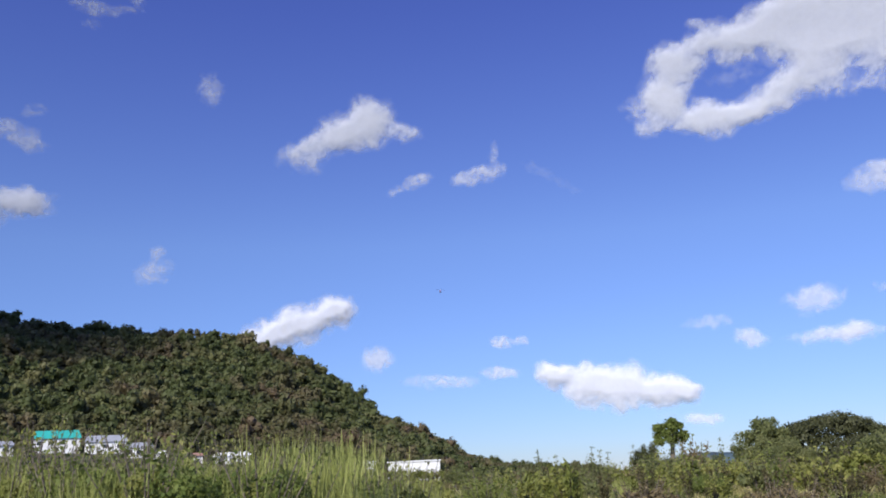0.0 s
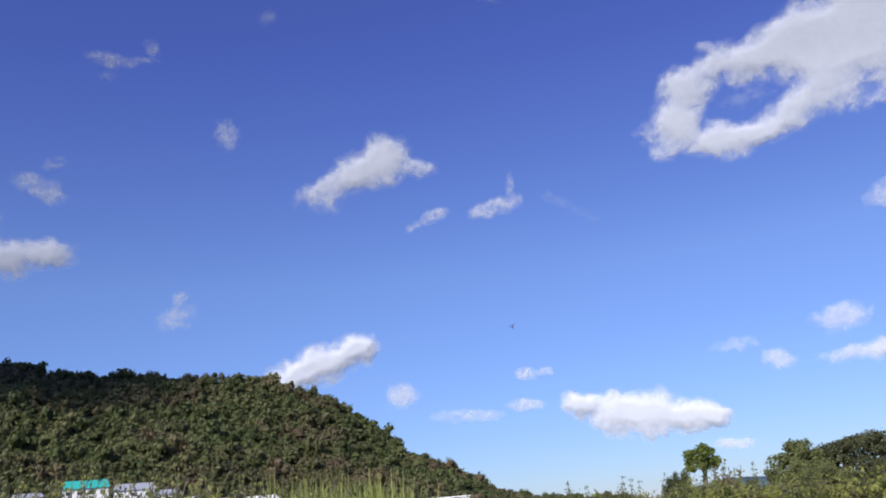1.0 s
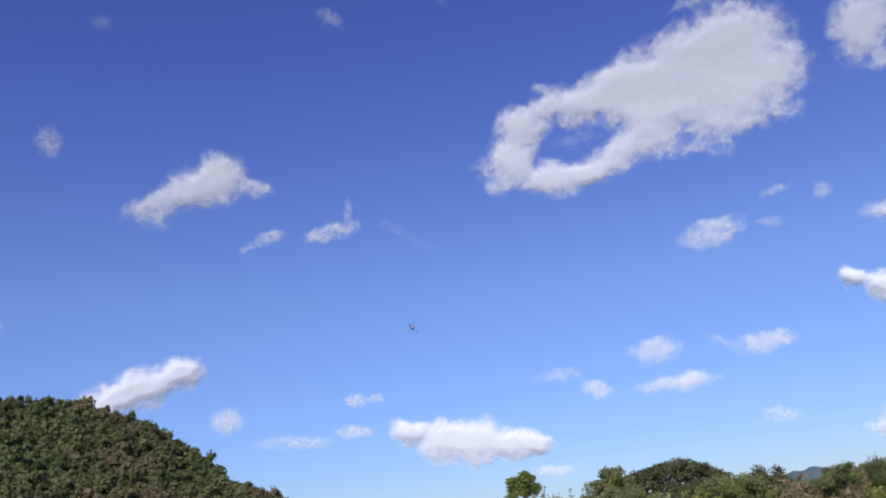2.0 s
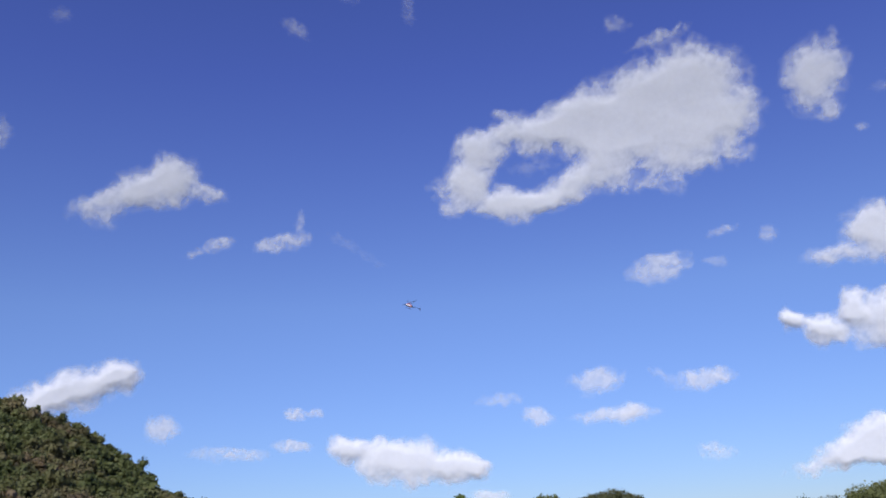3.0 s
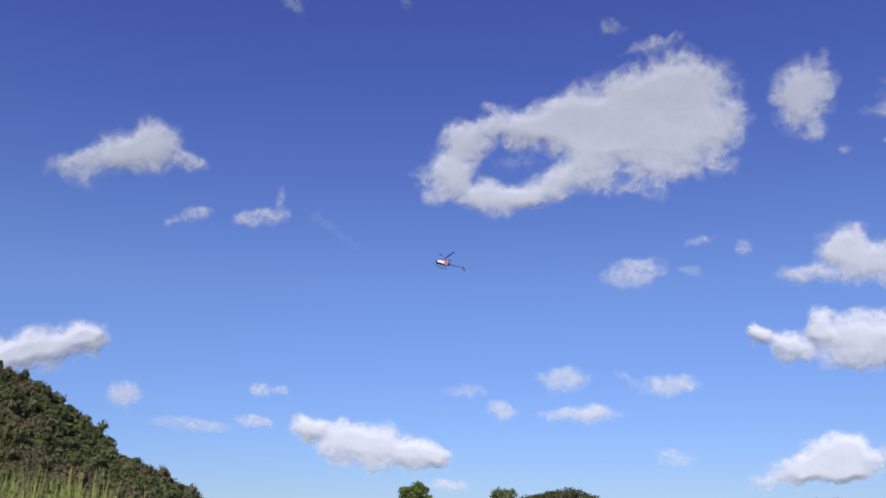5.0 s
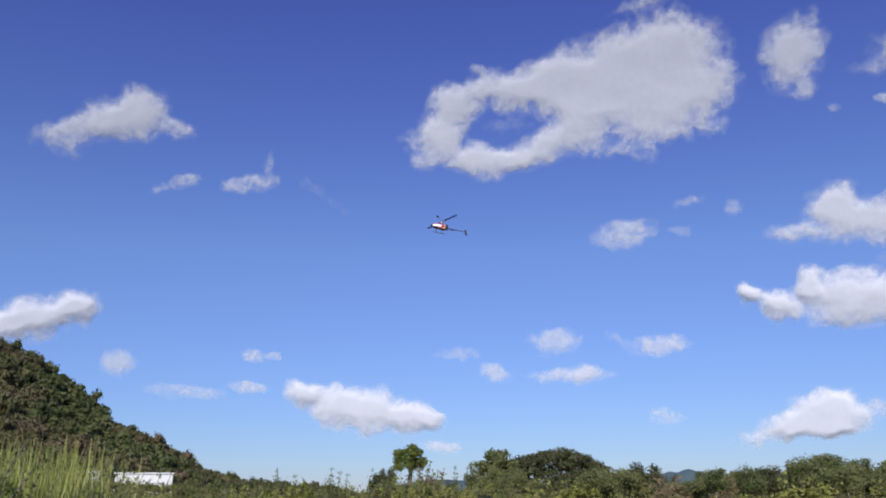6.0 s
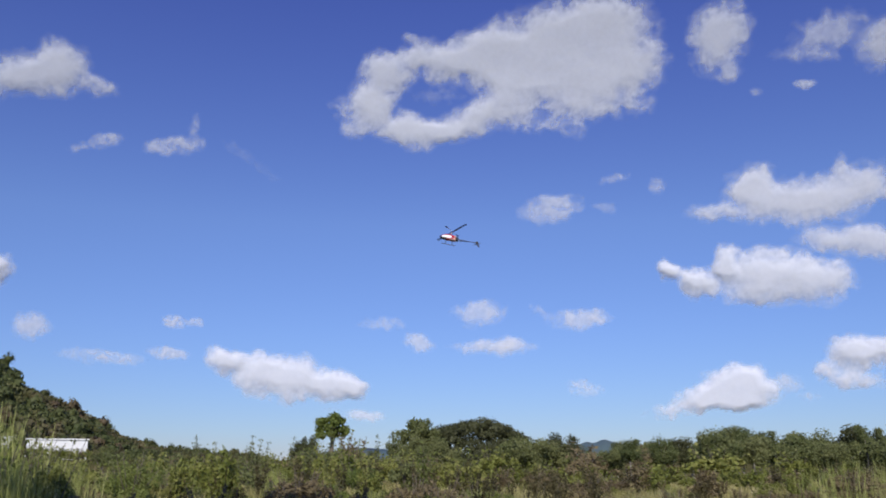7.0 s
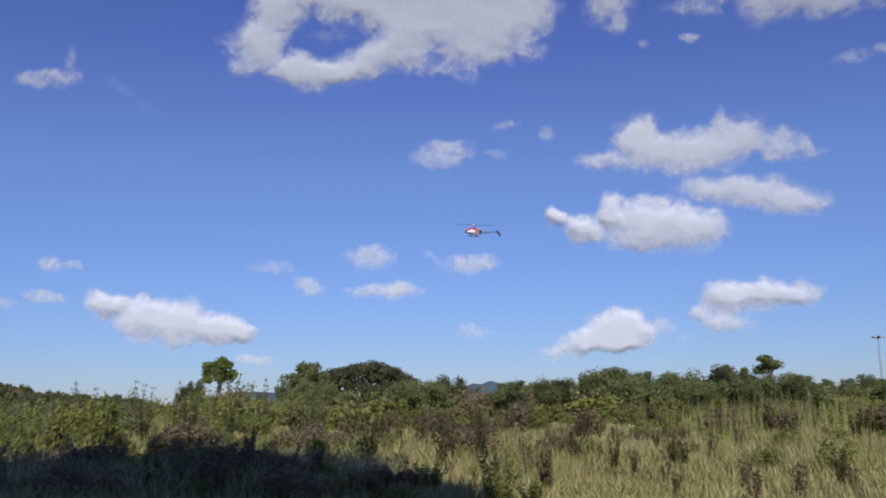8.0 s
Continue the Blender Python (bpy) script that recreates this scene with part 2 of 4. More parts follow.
def lobes(rng, n, width, depth, height, base, count, shell=0.55, squash=0.75, fat=1.0):
    """Points on n overlapping leaf masses that fill a crown of the given size above base."""
    c = rng.normal(size=(n, 3))
    c /= np.linalg.norm(c, axis=1)[:, None]
    c *= rng.uniform(0.25, 0.82, (n, 1))
    c = c * (width / 2, depth / 2, height / 2) + (0, 0, base + height / 2)
    r = rng.uniform(0.13, 0.34, n) * fat * (width + height) / 2
    k = rng.integers(0, n, count)
    d = rng.normal(size=(count, 3))
    d /= np.linalg.norm(d, axis=1)[:, None]
    rad = r[k] * rng.uniform(shell, 1.0, count)
    return c[k] + d * rad[:, None] * (1, 1, squash), c, r, d


def dome(rng, n, width, height, base, count, squash=0.5, fat=1.0):
    """Leaf masses laid over a broad dome, as in an umbrella-shaped crown."""
    k = np.arange(n) + 0.5
    z = k / n
    a = k * 2.39996
    q = np.sqrt(1 - 0.99 * z ** 2.6)
    c = np.stack([np.cos(a) * q * width * 0.43, np.sin(a) * q * width * 0.43, base + z * height * 0.86], 1) + rng.normal(0, 0.25, (n, 3))
    r = rng.uniform(0.07, 0.125, n) * width * fat
    i = rng.integers(0, n, count)
    d = rng.normal(size=(count, 3))
    d /= np.linalg.norm(d, axis=1)[:, None]
    return c[i] + d * (r[i] * rng.uniform(0.5, 1.0, count))[:, None] * (1, 1, squash), c, r, d


def tube(points, radii, sides=7):
    """A bent tapering tube through the points."""
    pts, vs, fs = [Vector(p) for p in points], [], []
    for i, p in enumerate(pts):
        way = (pts[min(i + 1, len(pts) - 1)] - pts[max(i - 1, 0)]).normalized()
        q = way.to_track_quat("Z", "Y")
        for k in range(sides):
            t = 2 * math.pi * k / sides
            vs.append(p + q @ Vector((math.cos(t) * radii[i], math.sin(t) * radii[i], 0)))
    for i in range(len(pts) - 1):
        for k in range(sides):
            a, b = i * sides + k, i * sides + (k + 1) % sides
            fs.append((a, b, b + sides, a + sides))
    return np.array([tuple(v) for v in vs]), np.array(fs)


def merge(parts):
    vs, fs, o = [], [], 0
    for v, f in parts:
        vs.append(v)
        fs.append(np.asarray(f) + o)
        o += len(v)
    return np.concatenate(vs), np.concatenate(fs)


def box_bm(bm, x0, y0, z0, x1, y1, z1, bevel=0.0):
    r = bmesh.ops.create_cube(bm, size=1.0, matrix=Matrix.LocRotScale(((x0 + x1) / 2, (y0 + y1) / 2, (z0 + z1) / 2), None, (x1 - x0, y1 - y0, z1 - z0)))
    if bevel:
        es = list({e for v in r["verts"] for e in v.link_edges})
        bmesh.ops.bevel(bm, geom=es, offset=bevel, segments=2, affect="EDGES", profile=0.5)
    return bm


# ---- land ----
RIDGE = [(-60, 10.2), (-40, 11.0), (-27.5, 10.45), (-25.5, 9.95), (-23.4, 9.6), (-21.0, 9.6), (-18.8, 9.4), (-16.0, 9.4), (-13.9, 9.0), (-11.4, 8.35), (-9.3, 7.6), (-7.5, 6.4),
         (-6.4, 5.5), (-5.4, 4.8), (-5.1, 4.0), (-3.55, 3.4), (-1.8, 2.5), (0.0, 1.55), (2.1, 0.85), (3.5, 0.45), (5.3, 0.15), (8.0, 0.0), (14.0, -0.1)]
RIDGE_FAR, FOOT = 520.0, 215.0


def land_height(x, y):
    """Height of the ground: a flat field, rising to the wooded hill on the one side."""
    d, az = math.hypot(x, y), math.degrees(math.atan2(x, y))
    z = 0.0
    if -90 < az < 14 and d > FOOT:
        el = np.interp(az, [p[0] for p in RIDGE], [p[1] for p in RIDGE])
        top = 1.6 + RIDGE_FAR * math.tan(radians(el))
        s = (d - FOOT) / (RIDGE_FAR - FOOT)
        fade = min(1.0, max(0.0, (az + 90) / 30)) * min(1.0, max(0.0, (14 - az) / 6))
        z = max(0.0, top) * fade * (min(s, 1.0) ** 1.25 if s < 1.0 else max(0.0, 1 - (s - 1) * 0.8))
    return z + 0.10 * noise.noise((x * 0.12, y * 0.12, 0)) * min(1.0, d / 20)


def ground():
    radii = [0, 3, 6, 9, 12, 16, 20, 25, 30, 36, 44, 55, 70, 90, 120, 160, 200, 230, 260, 290, 320, 350, 380, 410, 440, 470, 495, 520, 545, 580, 640, 760, 900, 1200, 2000, 4800]
    nseg = 240
    vs, fs = [(0, 0, land_height(0, 0))], []
    for r in radii[1:]:
        for k in range(nseg):
            a = 2 * math.pi * k / nseg
            x, y = r * math.sin(a), r * math.cos(a)
            vs.append((x, y, land_height(x, y)))
    for i in range(len(radii) - 2):
        for k in range(nseg):
            a, b = 1 + i * nseg + k, 1 + i * nseg + (k + 1) % nseg
            fs.append((a, a + nseg, b + nseg, b))
    for k in range(nseg):
        fs.append((0, 1 + k, 1 + (k + 1) % nseg, 0))
    me = bpy.data.meshes.new("ground")
    me.from_pydata(vs, [], [f if f[0] != f[3] else f[:3] for f in fs])
    me.materials.append(M_SOIL)
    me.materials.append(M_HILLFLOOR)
    for f in me.polygons:   # forest floor where the land climbs, darkened for the shade under the crowns
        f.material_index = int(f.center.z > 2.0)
    me.polygons.foreach_set("use_smooth", np.ones(len(me.polygons), bool))
    tagged(new("ground", me), "flat overgrown field of grass rising to a wooded hill", "ground", kind="structure")


def hill_woods():
    """The closed forest of the hill: crowns of many leaf masses over a dark floor."""
    rng = np.random.default_rng(4)
    kinds = []
    for k in range(8):
        pts, c, r, nrm = lobes(rng, 6, 7.6, 7.6, 5.2, 0.0, 230, 0.75, 0.8, 0.9)
        kinds.append(merge([balls(c, r * 0.74, nu=6, nv=4), leaves(rng, pts + rng.normal(0, 0.35, pts.shape), 0.85, outward=nrm, loose=0.35)]))
    out, tones, faces, base = [], [], [], 0
    for i in range(3100):
        az = -38 + 47 * ((0.5 + i * 0.7548777) % 1.0) + rng.normal(0, 0.12)
        s = (0.08 + 0.95 * ((0.5 + i * 0.5698403) % 1.0)) ** 0.85 + rng.normal(0, 0.006)
        d = FOOT + s * (RIDGE_FAR - FOOT)
        x, y = d * math.sin(radians(az)), d * math.cos(radians(az))
        z = land_height(x, y)
        k = (0.6 + 1.25 * rng.beta(1.4, 3.6)) * (0.85 if d < 330 else 1.0)
        if az > 0:
            k *= 0.6
        if any(abs(az - h) < w and d < far for h, w, far in ((-27, 1.2, 290), (-23.9, 1.6, 297), (-21.2, 1.5, 294), (-19.3, 1.1, 287), (-18, 0.7, 281), (-13.8, 1.4, 274),
                                                                 (-15.9, 0.6, 273), (-2.5, 2.0, 262), (-5.8, 0.8, 260))):
            continue
        a = rng.uniform(0, 2 * math.pi)
        v, f = kinds[rng.integers(0, 8)]
        ca, sa = math.cos(a) * k, math.sin(a) * k
        out.append(np.stack([v[:, 0] * ca - v[:, 1] * sa + x, v[:, 0] * sa + v[:, 1] * ca + y, v[:, 2] * k * rng.uniform(0.85, 1.3) + z], 1))
        faces.append(f + base)
        base += len(v)
        tones.append(np.full(len(v), rng.beta(2, 2.6)))
    v = np.concatenate(out)
    me = mesh_of("hill_forest", v, np.concatenate(faces), M_HILL)
    me.attributes.new("tone", "FLOAT", "POINT").data.foreach_set("value", np.concatenate(tones).astype(np.float32))
    tagged(new("hill_forest", me), "dense dark green forest covering the hillside", "forest", kind="stuff")


def far_hills():
    for az0, az1, el, d, lab in ((12.5, 19.0, 0.85, 3600, "low wooded hill far off, tinted blue for haze"), (28.2, 33.2, 1.35, 3300, "low rounded wooded hill far off")):
        vs, fs, n = [], [], 40
        for i in range(n + 1):
            t = i / n
            az = az0 + (az1 - az0) * t
            h = d * math.tan(radians(el)) * max(0.0, math.sin(math.pi * t)) ** 0.4 * (1 + 0.2 * noise.noise((t * 6, d, 0)))
            for dd, k in ((0, 0.0), (120, 0.7), (220, 1.0), (420, 0.6), (600, 0.0)):
                vs.append(tuple(spot(az, d + dd, max(0.0, h * k))))
        for i in range(n):
            for j in range(4):
                a = i * 5 + j
                fs.append((a, a + 1, a + 6, a + 5))
        tagged(new("far_hill", mesh_of("far_hill", vs, fs, M_FAR_HAZED, True)), lab, "hill", kind="structure")


# ---- clouds ----
CLOUD_FAR = 3600.0


LATTICE = np.random.default_rng(77).uniform(0, 2 * math.pi, (256, 256))


def flow(x, y, octaves=5, gain=0.5, billow=False):
    """Layered gradient noise over a plane, about -0.5 to 0.5; billow gives rounded heaps with sharp creases."""
    total, amp = np.zeros_like(x), 1.0
    for k in range(octaves):
        xi, yi = np.floor(x).astype(int), np.floor(y).astype(int)
        u, v = x - xi, y - yi
        su, sv = u * u * u * (u * (u * 6 - 15) + 10), v * v * v * (v * (v * 6 - 15) + 10)
        corner = []
        for dx, dy in ((0, 0), (1, 0), (0, 1), (1, 1)):
            g = LATTICE[(xi + dx) % 256, (yi + dy) % 256]
            corner.append(np.cos(g) * (u - dx) + np.sin(g) * (v - dy))
        n = (corner[0] * (1 - su) + corner[1] * su) * (1 - sv) + (corner[2] * (1 - su) + corner[3] * su) * sv
        total += amp * (0.35 - 1.4 * np.abs(n) if billow else n)
        x, y, amp = x * 2.03 + 17.3, y * 2.03 + 5.7, amp * gain
    return total


def cloud(label, masses, relief=0.45):
    """A cloud far off: rounded masses (bearing, elevation, half width, half height, lean in degrees, thickness), heaped above
    and torn to shreds at the rims. Its near side swells towards the viewer and its far side away from him."""
    m = np.array(masses)
    seed = float(abs(m[0, 0] * 3.7 + m[0, 1] * 1.3))
    reach = np.maximum(m[:, 2], m[:, 3]) * 1.9
    ck = math.cos(radians(m[:, 1].mean()))
    a0, a1 = (m[:, 0] - reach / ck).min(), (m[:, 0] + reach / ck).max()
    e0, e1 = max(0.25, (m[:, 1] - reach).min()), (m[:, 1] + reach).max()
    step = max(0.06, min(0.085, (e1 - e0) / 60))
    na, ne = int((a1 - a0) * ck / step) + 2, int((e1 - e0) / step) + 2
    A, E = np.meshgrid(np.linspace(a0, a1, na), np.linspace(e0, e1, ne))
    X, Y = A * ck + seed * 7.1, E + seed * 3.3
    size = min(1.0, float(np.sqrt((m[:, 2] * m[:, 3]).max())) / 1.6)
    coarse = 0.55 / max(0.45, size)
    wa, wb = flow(X * coarse, Y * coarse, 4), flow(X * coarse + 40, Y * coarse + 90, 4)
    AA, EE = A * ck + wa * 0.42 * size, E + wb * 0.42 * size
    mass, low = np.zeros_like(A), np.zeros_like(A)
    for az, el, ra, re, lean, th in m:
        c, s = math.cos(radians(lean)), math.sin(radians(lean))
        u, v = AA - az * ck, EE - el
        q = np.sqrt(((u * c + v * s) / ra) ** 2 + ((v * c - u * s) / re) ** 2)
        w = np.clip((1.6 - q) / 1.35, 0, 1)
        w = w * w * (3 - 2 * w)
        mass += (th * w) ** 3
        low = np.maximum(low, w * np.clip(-(v * c - u * s) / re, 0, 1))
    smooth = np.minimum(1.0, np.cbrt(mass))
    dense = min(1.0, float(m[:, 5].max()))
    heaps = flow(X * coarse * 1.6, Y * coarse * 1.6, 5, 0.55, True)     # rounded heaps
    shreds = flow((X + 0.5 * wa) * coarse * 2.2, (Y + 0.5 * wb) * coarse * 2.2, 5, 0.62)
    rim = 4 * np.clip(smooth / max(dense, 0.05), 0, 1) * (1 - np.clip(smooth / max(dense, 0.05), 0, 1))
    body = smooth + dense * rim * ((0.34 if relief > 0.9 else 0.2) * heaps * (1 - low) + (0.24 + 0.22 * low) * shreds)
    body = np.clip(body - 0.10 * dense - 0.10 * dense * low, 0, None) * (1 + 0.35 * shreds * (1.1 - dense))
    depth = 2.5 * dense ** 0.3 * np.clip(body, 0, 1.2) ** (2.0 if relief > 0.9 else 2.5)
    if dense < 0.62:   # thin wisps
        torn = flow((X + wa) * coarse * 0.9 + 9, (Y + wb) * coarse * 1.3 + 4, 4, 0.42)
        depth = 1.3 * dense * np.clip(body / dense, 0, 1.3) ** 1.5 * np.clip(0.9 + 1.5 * torn, 0.2, 1.8)
    F = (1 - np.exp(-depth)) * np.clip(body * 8, 0, 1)
    F[[0, -1], :] = 0
    F[:, [0, -1]] = 0
    lump = flow(X * coarse * 0.9, Y * coarse * 0.9, 3, 0.4)
    keep = F > 0.012
    swell = smooth ** 1.2 * (0.8 + 0.16 * lump) * np.clip((F - 0.012) / 0.12, 0, 1)
    deep = CLOUD_FAR * radians(0.5) * relief * max(0.3, size)
    if not keep.any():
        return
    cells = keep[:-1, :-1] | keep[1:, :-1] | keep[:-1, 1:] | keep[1:, 1:]
    number = np.arange(ne * na).reshape(ne, na)
    quads = np.stack([number[:-1, :-1], number[:-1, 1:], number[1:, 1:], number[1:, :-1]], -1)[cells]
    vs, fs = [], []
    ce, se = np.cos(np.radians(E)), np.sin(np.radians(E))
    for side, sign in ((0, -1.0), (1, 0.5)):
        d = CLOUD_FAR + sign * deep * swell
        vs.append(np.stack([d * ce * np.sin(np.radians(A)), d * ce * np.cos(np.radians(A)), 1.6 + d * se], -1).reshape(-1, 3))
        fs.append(quads if side == 0 else np.where(keep.ravel(), number.ravel() + ne * na, number.ravel())[quads[:, ::-1]])
    vs, fs = np.concatenate(vs), np.concatenate(fs)
    used = np.zeros(len(vs), bool)
    used[fs.ravel()] = True
    remap = np.cumsum(used) - 1
    me = mesh_of("cloud", vs[used], remap[fs], M_CLOUD, True)
    at = me.attributes.new("thickness", "FLOAT", "POINT")
    at.data.foreach_set("value", np.tile(np.minimum(F, 0.92).ravel(), 2).astype(np.float32)[used])
    tagged(new("cloud", me), label, "cloud", "clouds in the sky")


ground()
hill_woods()
far_hills()


# ---- plants ----
def tree(label, height, crown_w, crown_h, crown_base, leaf, count, mat, bark, seed, lobe_n=9, limbs=5, lean=0.0, squash=0.75, shell=0.55, thick=0.022, fat=1.0, umbrella=False):
    """A tree: a tapered bent trunk with limbs that reach into a crown of many leaf masses."""
    rng = np.random.default_rng(seed)
    ob = thing("tree", label, "tree", group="trees beyond the field")
    pts, c, r, nrm = lobes(rng, lobe_n, crown_w, crown_w, crown_h, crown_base, count, shell, squash, fat)
    if umbrella:
        pts, c, r, nrm = dome(rng, lobe_n, crown_w, crown_h, crown_base, count, squash, fat)
    pts += rng.normal(0, min(0.26, crown_w * 0.05), pts.shape) * (1, 1, 0.7)
    pts[:, 0] += lean * height * (pts[:, 2] / height) ** 2
    tr = max(0.07, height * thick)
    fork = crown_base + crown_h * 0.25
    stem = [(lean * height * (z / height) ** 2 + 0.15 * math.sin(z * 0.9 + seed), 0.12 * math.cos(z * 0.7 + seed), z) for z in np.linspace(-0.3, fork, 6)]
    trunk = [tube(stem, np.linspace(tr * 1.25, tr * 0.6, 6))]
    part("trunk", mesh_of("trunk", *merge(trunk), bark, True), None, ob)
    for i in range(min(limbs, lobe_n)):
        a, b = Vector(stem[-1 - (i % 2)]), Vector(c[i])
        mid = (a + b) / 2 + Vector((0, 0, 0.08 * height))
        part("limb", mesh_of("limb", *tube([a, mid, b], [tr * 0.5, tr * 0.32, tr * 0.12], 5), bark, True), None, ob)
    part("crown", mesh_of("crown", *leaves(rng, pts, leaf, outward=nrm, loose=0.55), mat), None, ob)
    return ob


def bush(label, width, height, leaf, count, mat, seed, spiky=0.0):
    """A shrub: thin stems from one root and a loose mass of leaves."""
    rng = np.random.default_rng(seed)
    ob = thing("bush", label, "bush", group="bushes in the field")
    pts, c, r, nrm = lobes(rng, 15, width * 0.95, width * 0.95, height * 0.85, height * 0.05, count, 0.65, 0.9, 0.66)
    pts[:, 2] = np.abs(pts[:, 2])
    shoots, extra = [], []
    for i in range(9):
        a = rng.uniform(0, 6.28)
        b = Vector((math.cos(a) * width * rng.uniform(0.1, 0.45), math.sin(a) * width * rng.uniform(0.1, 0.45), height * rng.uniform(0.75, 1.0 + spiky)))
        shoots.append(tube([(0, 0, -0.1), (b.x * 0.4, b.y * 0.4, b.z * 0.5), b], [0.025, 0.016, 0.005], 4))
        for t in rng.uniform(0.55, 1.0, 14):
            extra.append(tuple(b * t + Vector(rng.normal(size=3) * leaf * 0.8)))
    part("stem", mesh_of("stem", *merge(shoots), M_BARK, True), None, ob)
    part("foliage", mesh_of("foliage", *leaves(rng, np.concatenate([pts, np.array(extra)]), leaf, outward=np.concatenate([nrm, np.zeros((len(extra), 3))]), loose=0.5), mat), None, ob)
    return ob


def blades(rng, roots, heights, width, bend):
    """Grass blades: two-piece tapering strips that arch over."""
    n = len(roots)
    a = rng.uniform(0, 2 * math.pi, n)
    out = np.stack([np.cos(a), np.sin(a), np.zeros(n)], 1)
    side = np.stack([-np.sin(a), np.cos(a), np.zeros(n)], 1)
    h, b, w = heights[:, None], (heights * bend * rng.uniform(0.2, 1.0, n))[:, None], width * rng.uniform(0.6, 1.4, (n, 1))
    up = np.array((0, 0, 1.0))
    m = roots + up * h * 0.6 + out * b * 0.35
    t = roots + up * h + out * b
    v = np.stack([roots - side * w * 0.5, roots + side * w * 0.5, m + side * w * 0.42, m - side * w * 0.42, t + side * w * 0.08, t - side * w * 0.08], 1)
    k = np.arange(n)[:, None] * 6
    f = np.stack([k + (0, 1, 2, 3), k + (3, 2, 4, 5)], 1).reshape(-1, 4)
    return v.reshape(-1, 3), f


def cane(label, height, width, count, mat, seed, wide=0.045, least=0.5):
    """A clump of tall cane grass with feathery heads."""
    rng = np.random.default_rng(seed)
    ob = thing("cane_grass", label, "grass clump", group="tall grass clumps")
    r = np.abs(rng.normal(0, width * 0.35, count))
    a = rng.uniform(0, 6.28, count)
    roots = np.stack([r * np.cos(a), r * np.sin(a), np.full(count, -0.05)], 1)
    hs = height * rng.uniform(least, 1.0, count)
    v, f = blades(rng, roots, hs, wide, 0.32)
    part("blades", mesh_of("blades", v, f, mat), None, ob)
    return ob


def field_grass():
    rng = np.random.default_rng(11)
    tufts = 14500
    az, d = rng.uniform(-34, 62, tufts), 8.5 + 52 * rng.uniform(0, 1, tufts) ** 1.5
    per = 16
    x, y = d * np.sin(np.radians(az)), d * np.cos(np.radians(az))
    tall = np.array([0.28 + 0.6 * max(0.0, 0.35 + noise.noise((a * 0.13, b * 0.13, 3))) for a, b in zip(x, y)]) * np.interp(az, [-34, -5, 10, 62], [2.6, 2.2, 1.1, 0.9])
    tall *= np.where(d < 14, 0.75, 1.0)
    rx, ry = np.repeat(x, per) + rng.normal(0, 0.16, tufts * per), np.repeat(y, per) + rng.normal(0, 0.16, tufts * per)
    hs = np.repeat(tall, per) * rng.uniform(0.45, 1.0, tufts * per)
    wide = 0.012 + 0.00055 * np.repeat(d, per)
    roots = np.stack([rx, ry, np.full(len(rx), -0.06)], 1)
    v, f = blades(rng, roots, hs, wide[:, None], 0.85)
    tagged(new("field_grass", mesh_of("field_grass", v, f, M_GRASS)), "rough knee-high field grass, partly dry and straw-coloured", "grass", kind="stuff")


field_grass()
_rng = random.Random(5)

BUSHES = [bush("leafy green shrub in the overgrown field", 2.6, 2.2, 0.13, 1300, M_BUSH, 21),
          bush("leafy green shrub in the overgrown field", 3.2, 2.0, 0.13, 1500, M_BUSH, 22, 0.2),
          bush("loose bright green shrub with upright shoots", 1.8, 2.4, 0.12, 800, M_TREE_LIT, 23, 0.4),
          bush("brownish half-dry shrub in the field", 2.4, 1.7, 0.11, 900, M_DRYBUSH, 24, 0.2),
          bush("dark green broadleaf shrub", 2.8, 2.6, 0.15, 1300, M_TREE, 25, 0.1)]
NEAR = [(bush("fine-leaved green shrub among tall grass", 2.2, 1.9, 0.05, 5000, M_BUSH, 26, 0.3), 2.1),
        (bush("fine-leaved yellowish green shrub among tall grass", 2.6, 1.7, 0.052, 5000, M_TREE_LIT, 27, 0.2), 1.8),
        (bush("low half-dry shrub among the grass", 2.0, 1.2, 0.05, 3200, M_DRYBUSH, 28, 0.3), 1.3)]
HIDE = [-27, -24, -20, -17, -13, -8, -5, 0, 4, 9, 16, 22, 30, 40, 60]     # bearings, and how high the growth stands over the horizon there
RISE = [3.3, 3.4, 3.1, 2.6, 2.15, 1.9, 0.95, 0.85, 0.7, 0.9, 1.2, 0.8, 0.4, 0.3, 0.7]
used = set()


def place(kinds, az, d, top, spread=1.0):
    """Puts a copy of one of the plants at a bearing and distance, so that it is top metres tall."""
    src, tall = kinds[_rng.randrange(len(kinds))]
    k = top / tall
    p = spot(az, d)
    m = pose(p.x, p.y, land_height(p.x, p.y) - 0.03, 0, 0, _rng.uniform(0, 360)) @ Matrix.Diagonal((k * spread, k * spread, k, 1))
    if src.name not in used:
        used.add(src.name)
        src.matrix_basis = m
        return src
    c = copy_thing(src, Matrix.Identity(4))
    c.matrix_basis = m
    return c


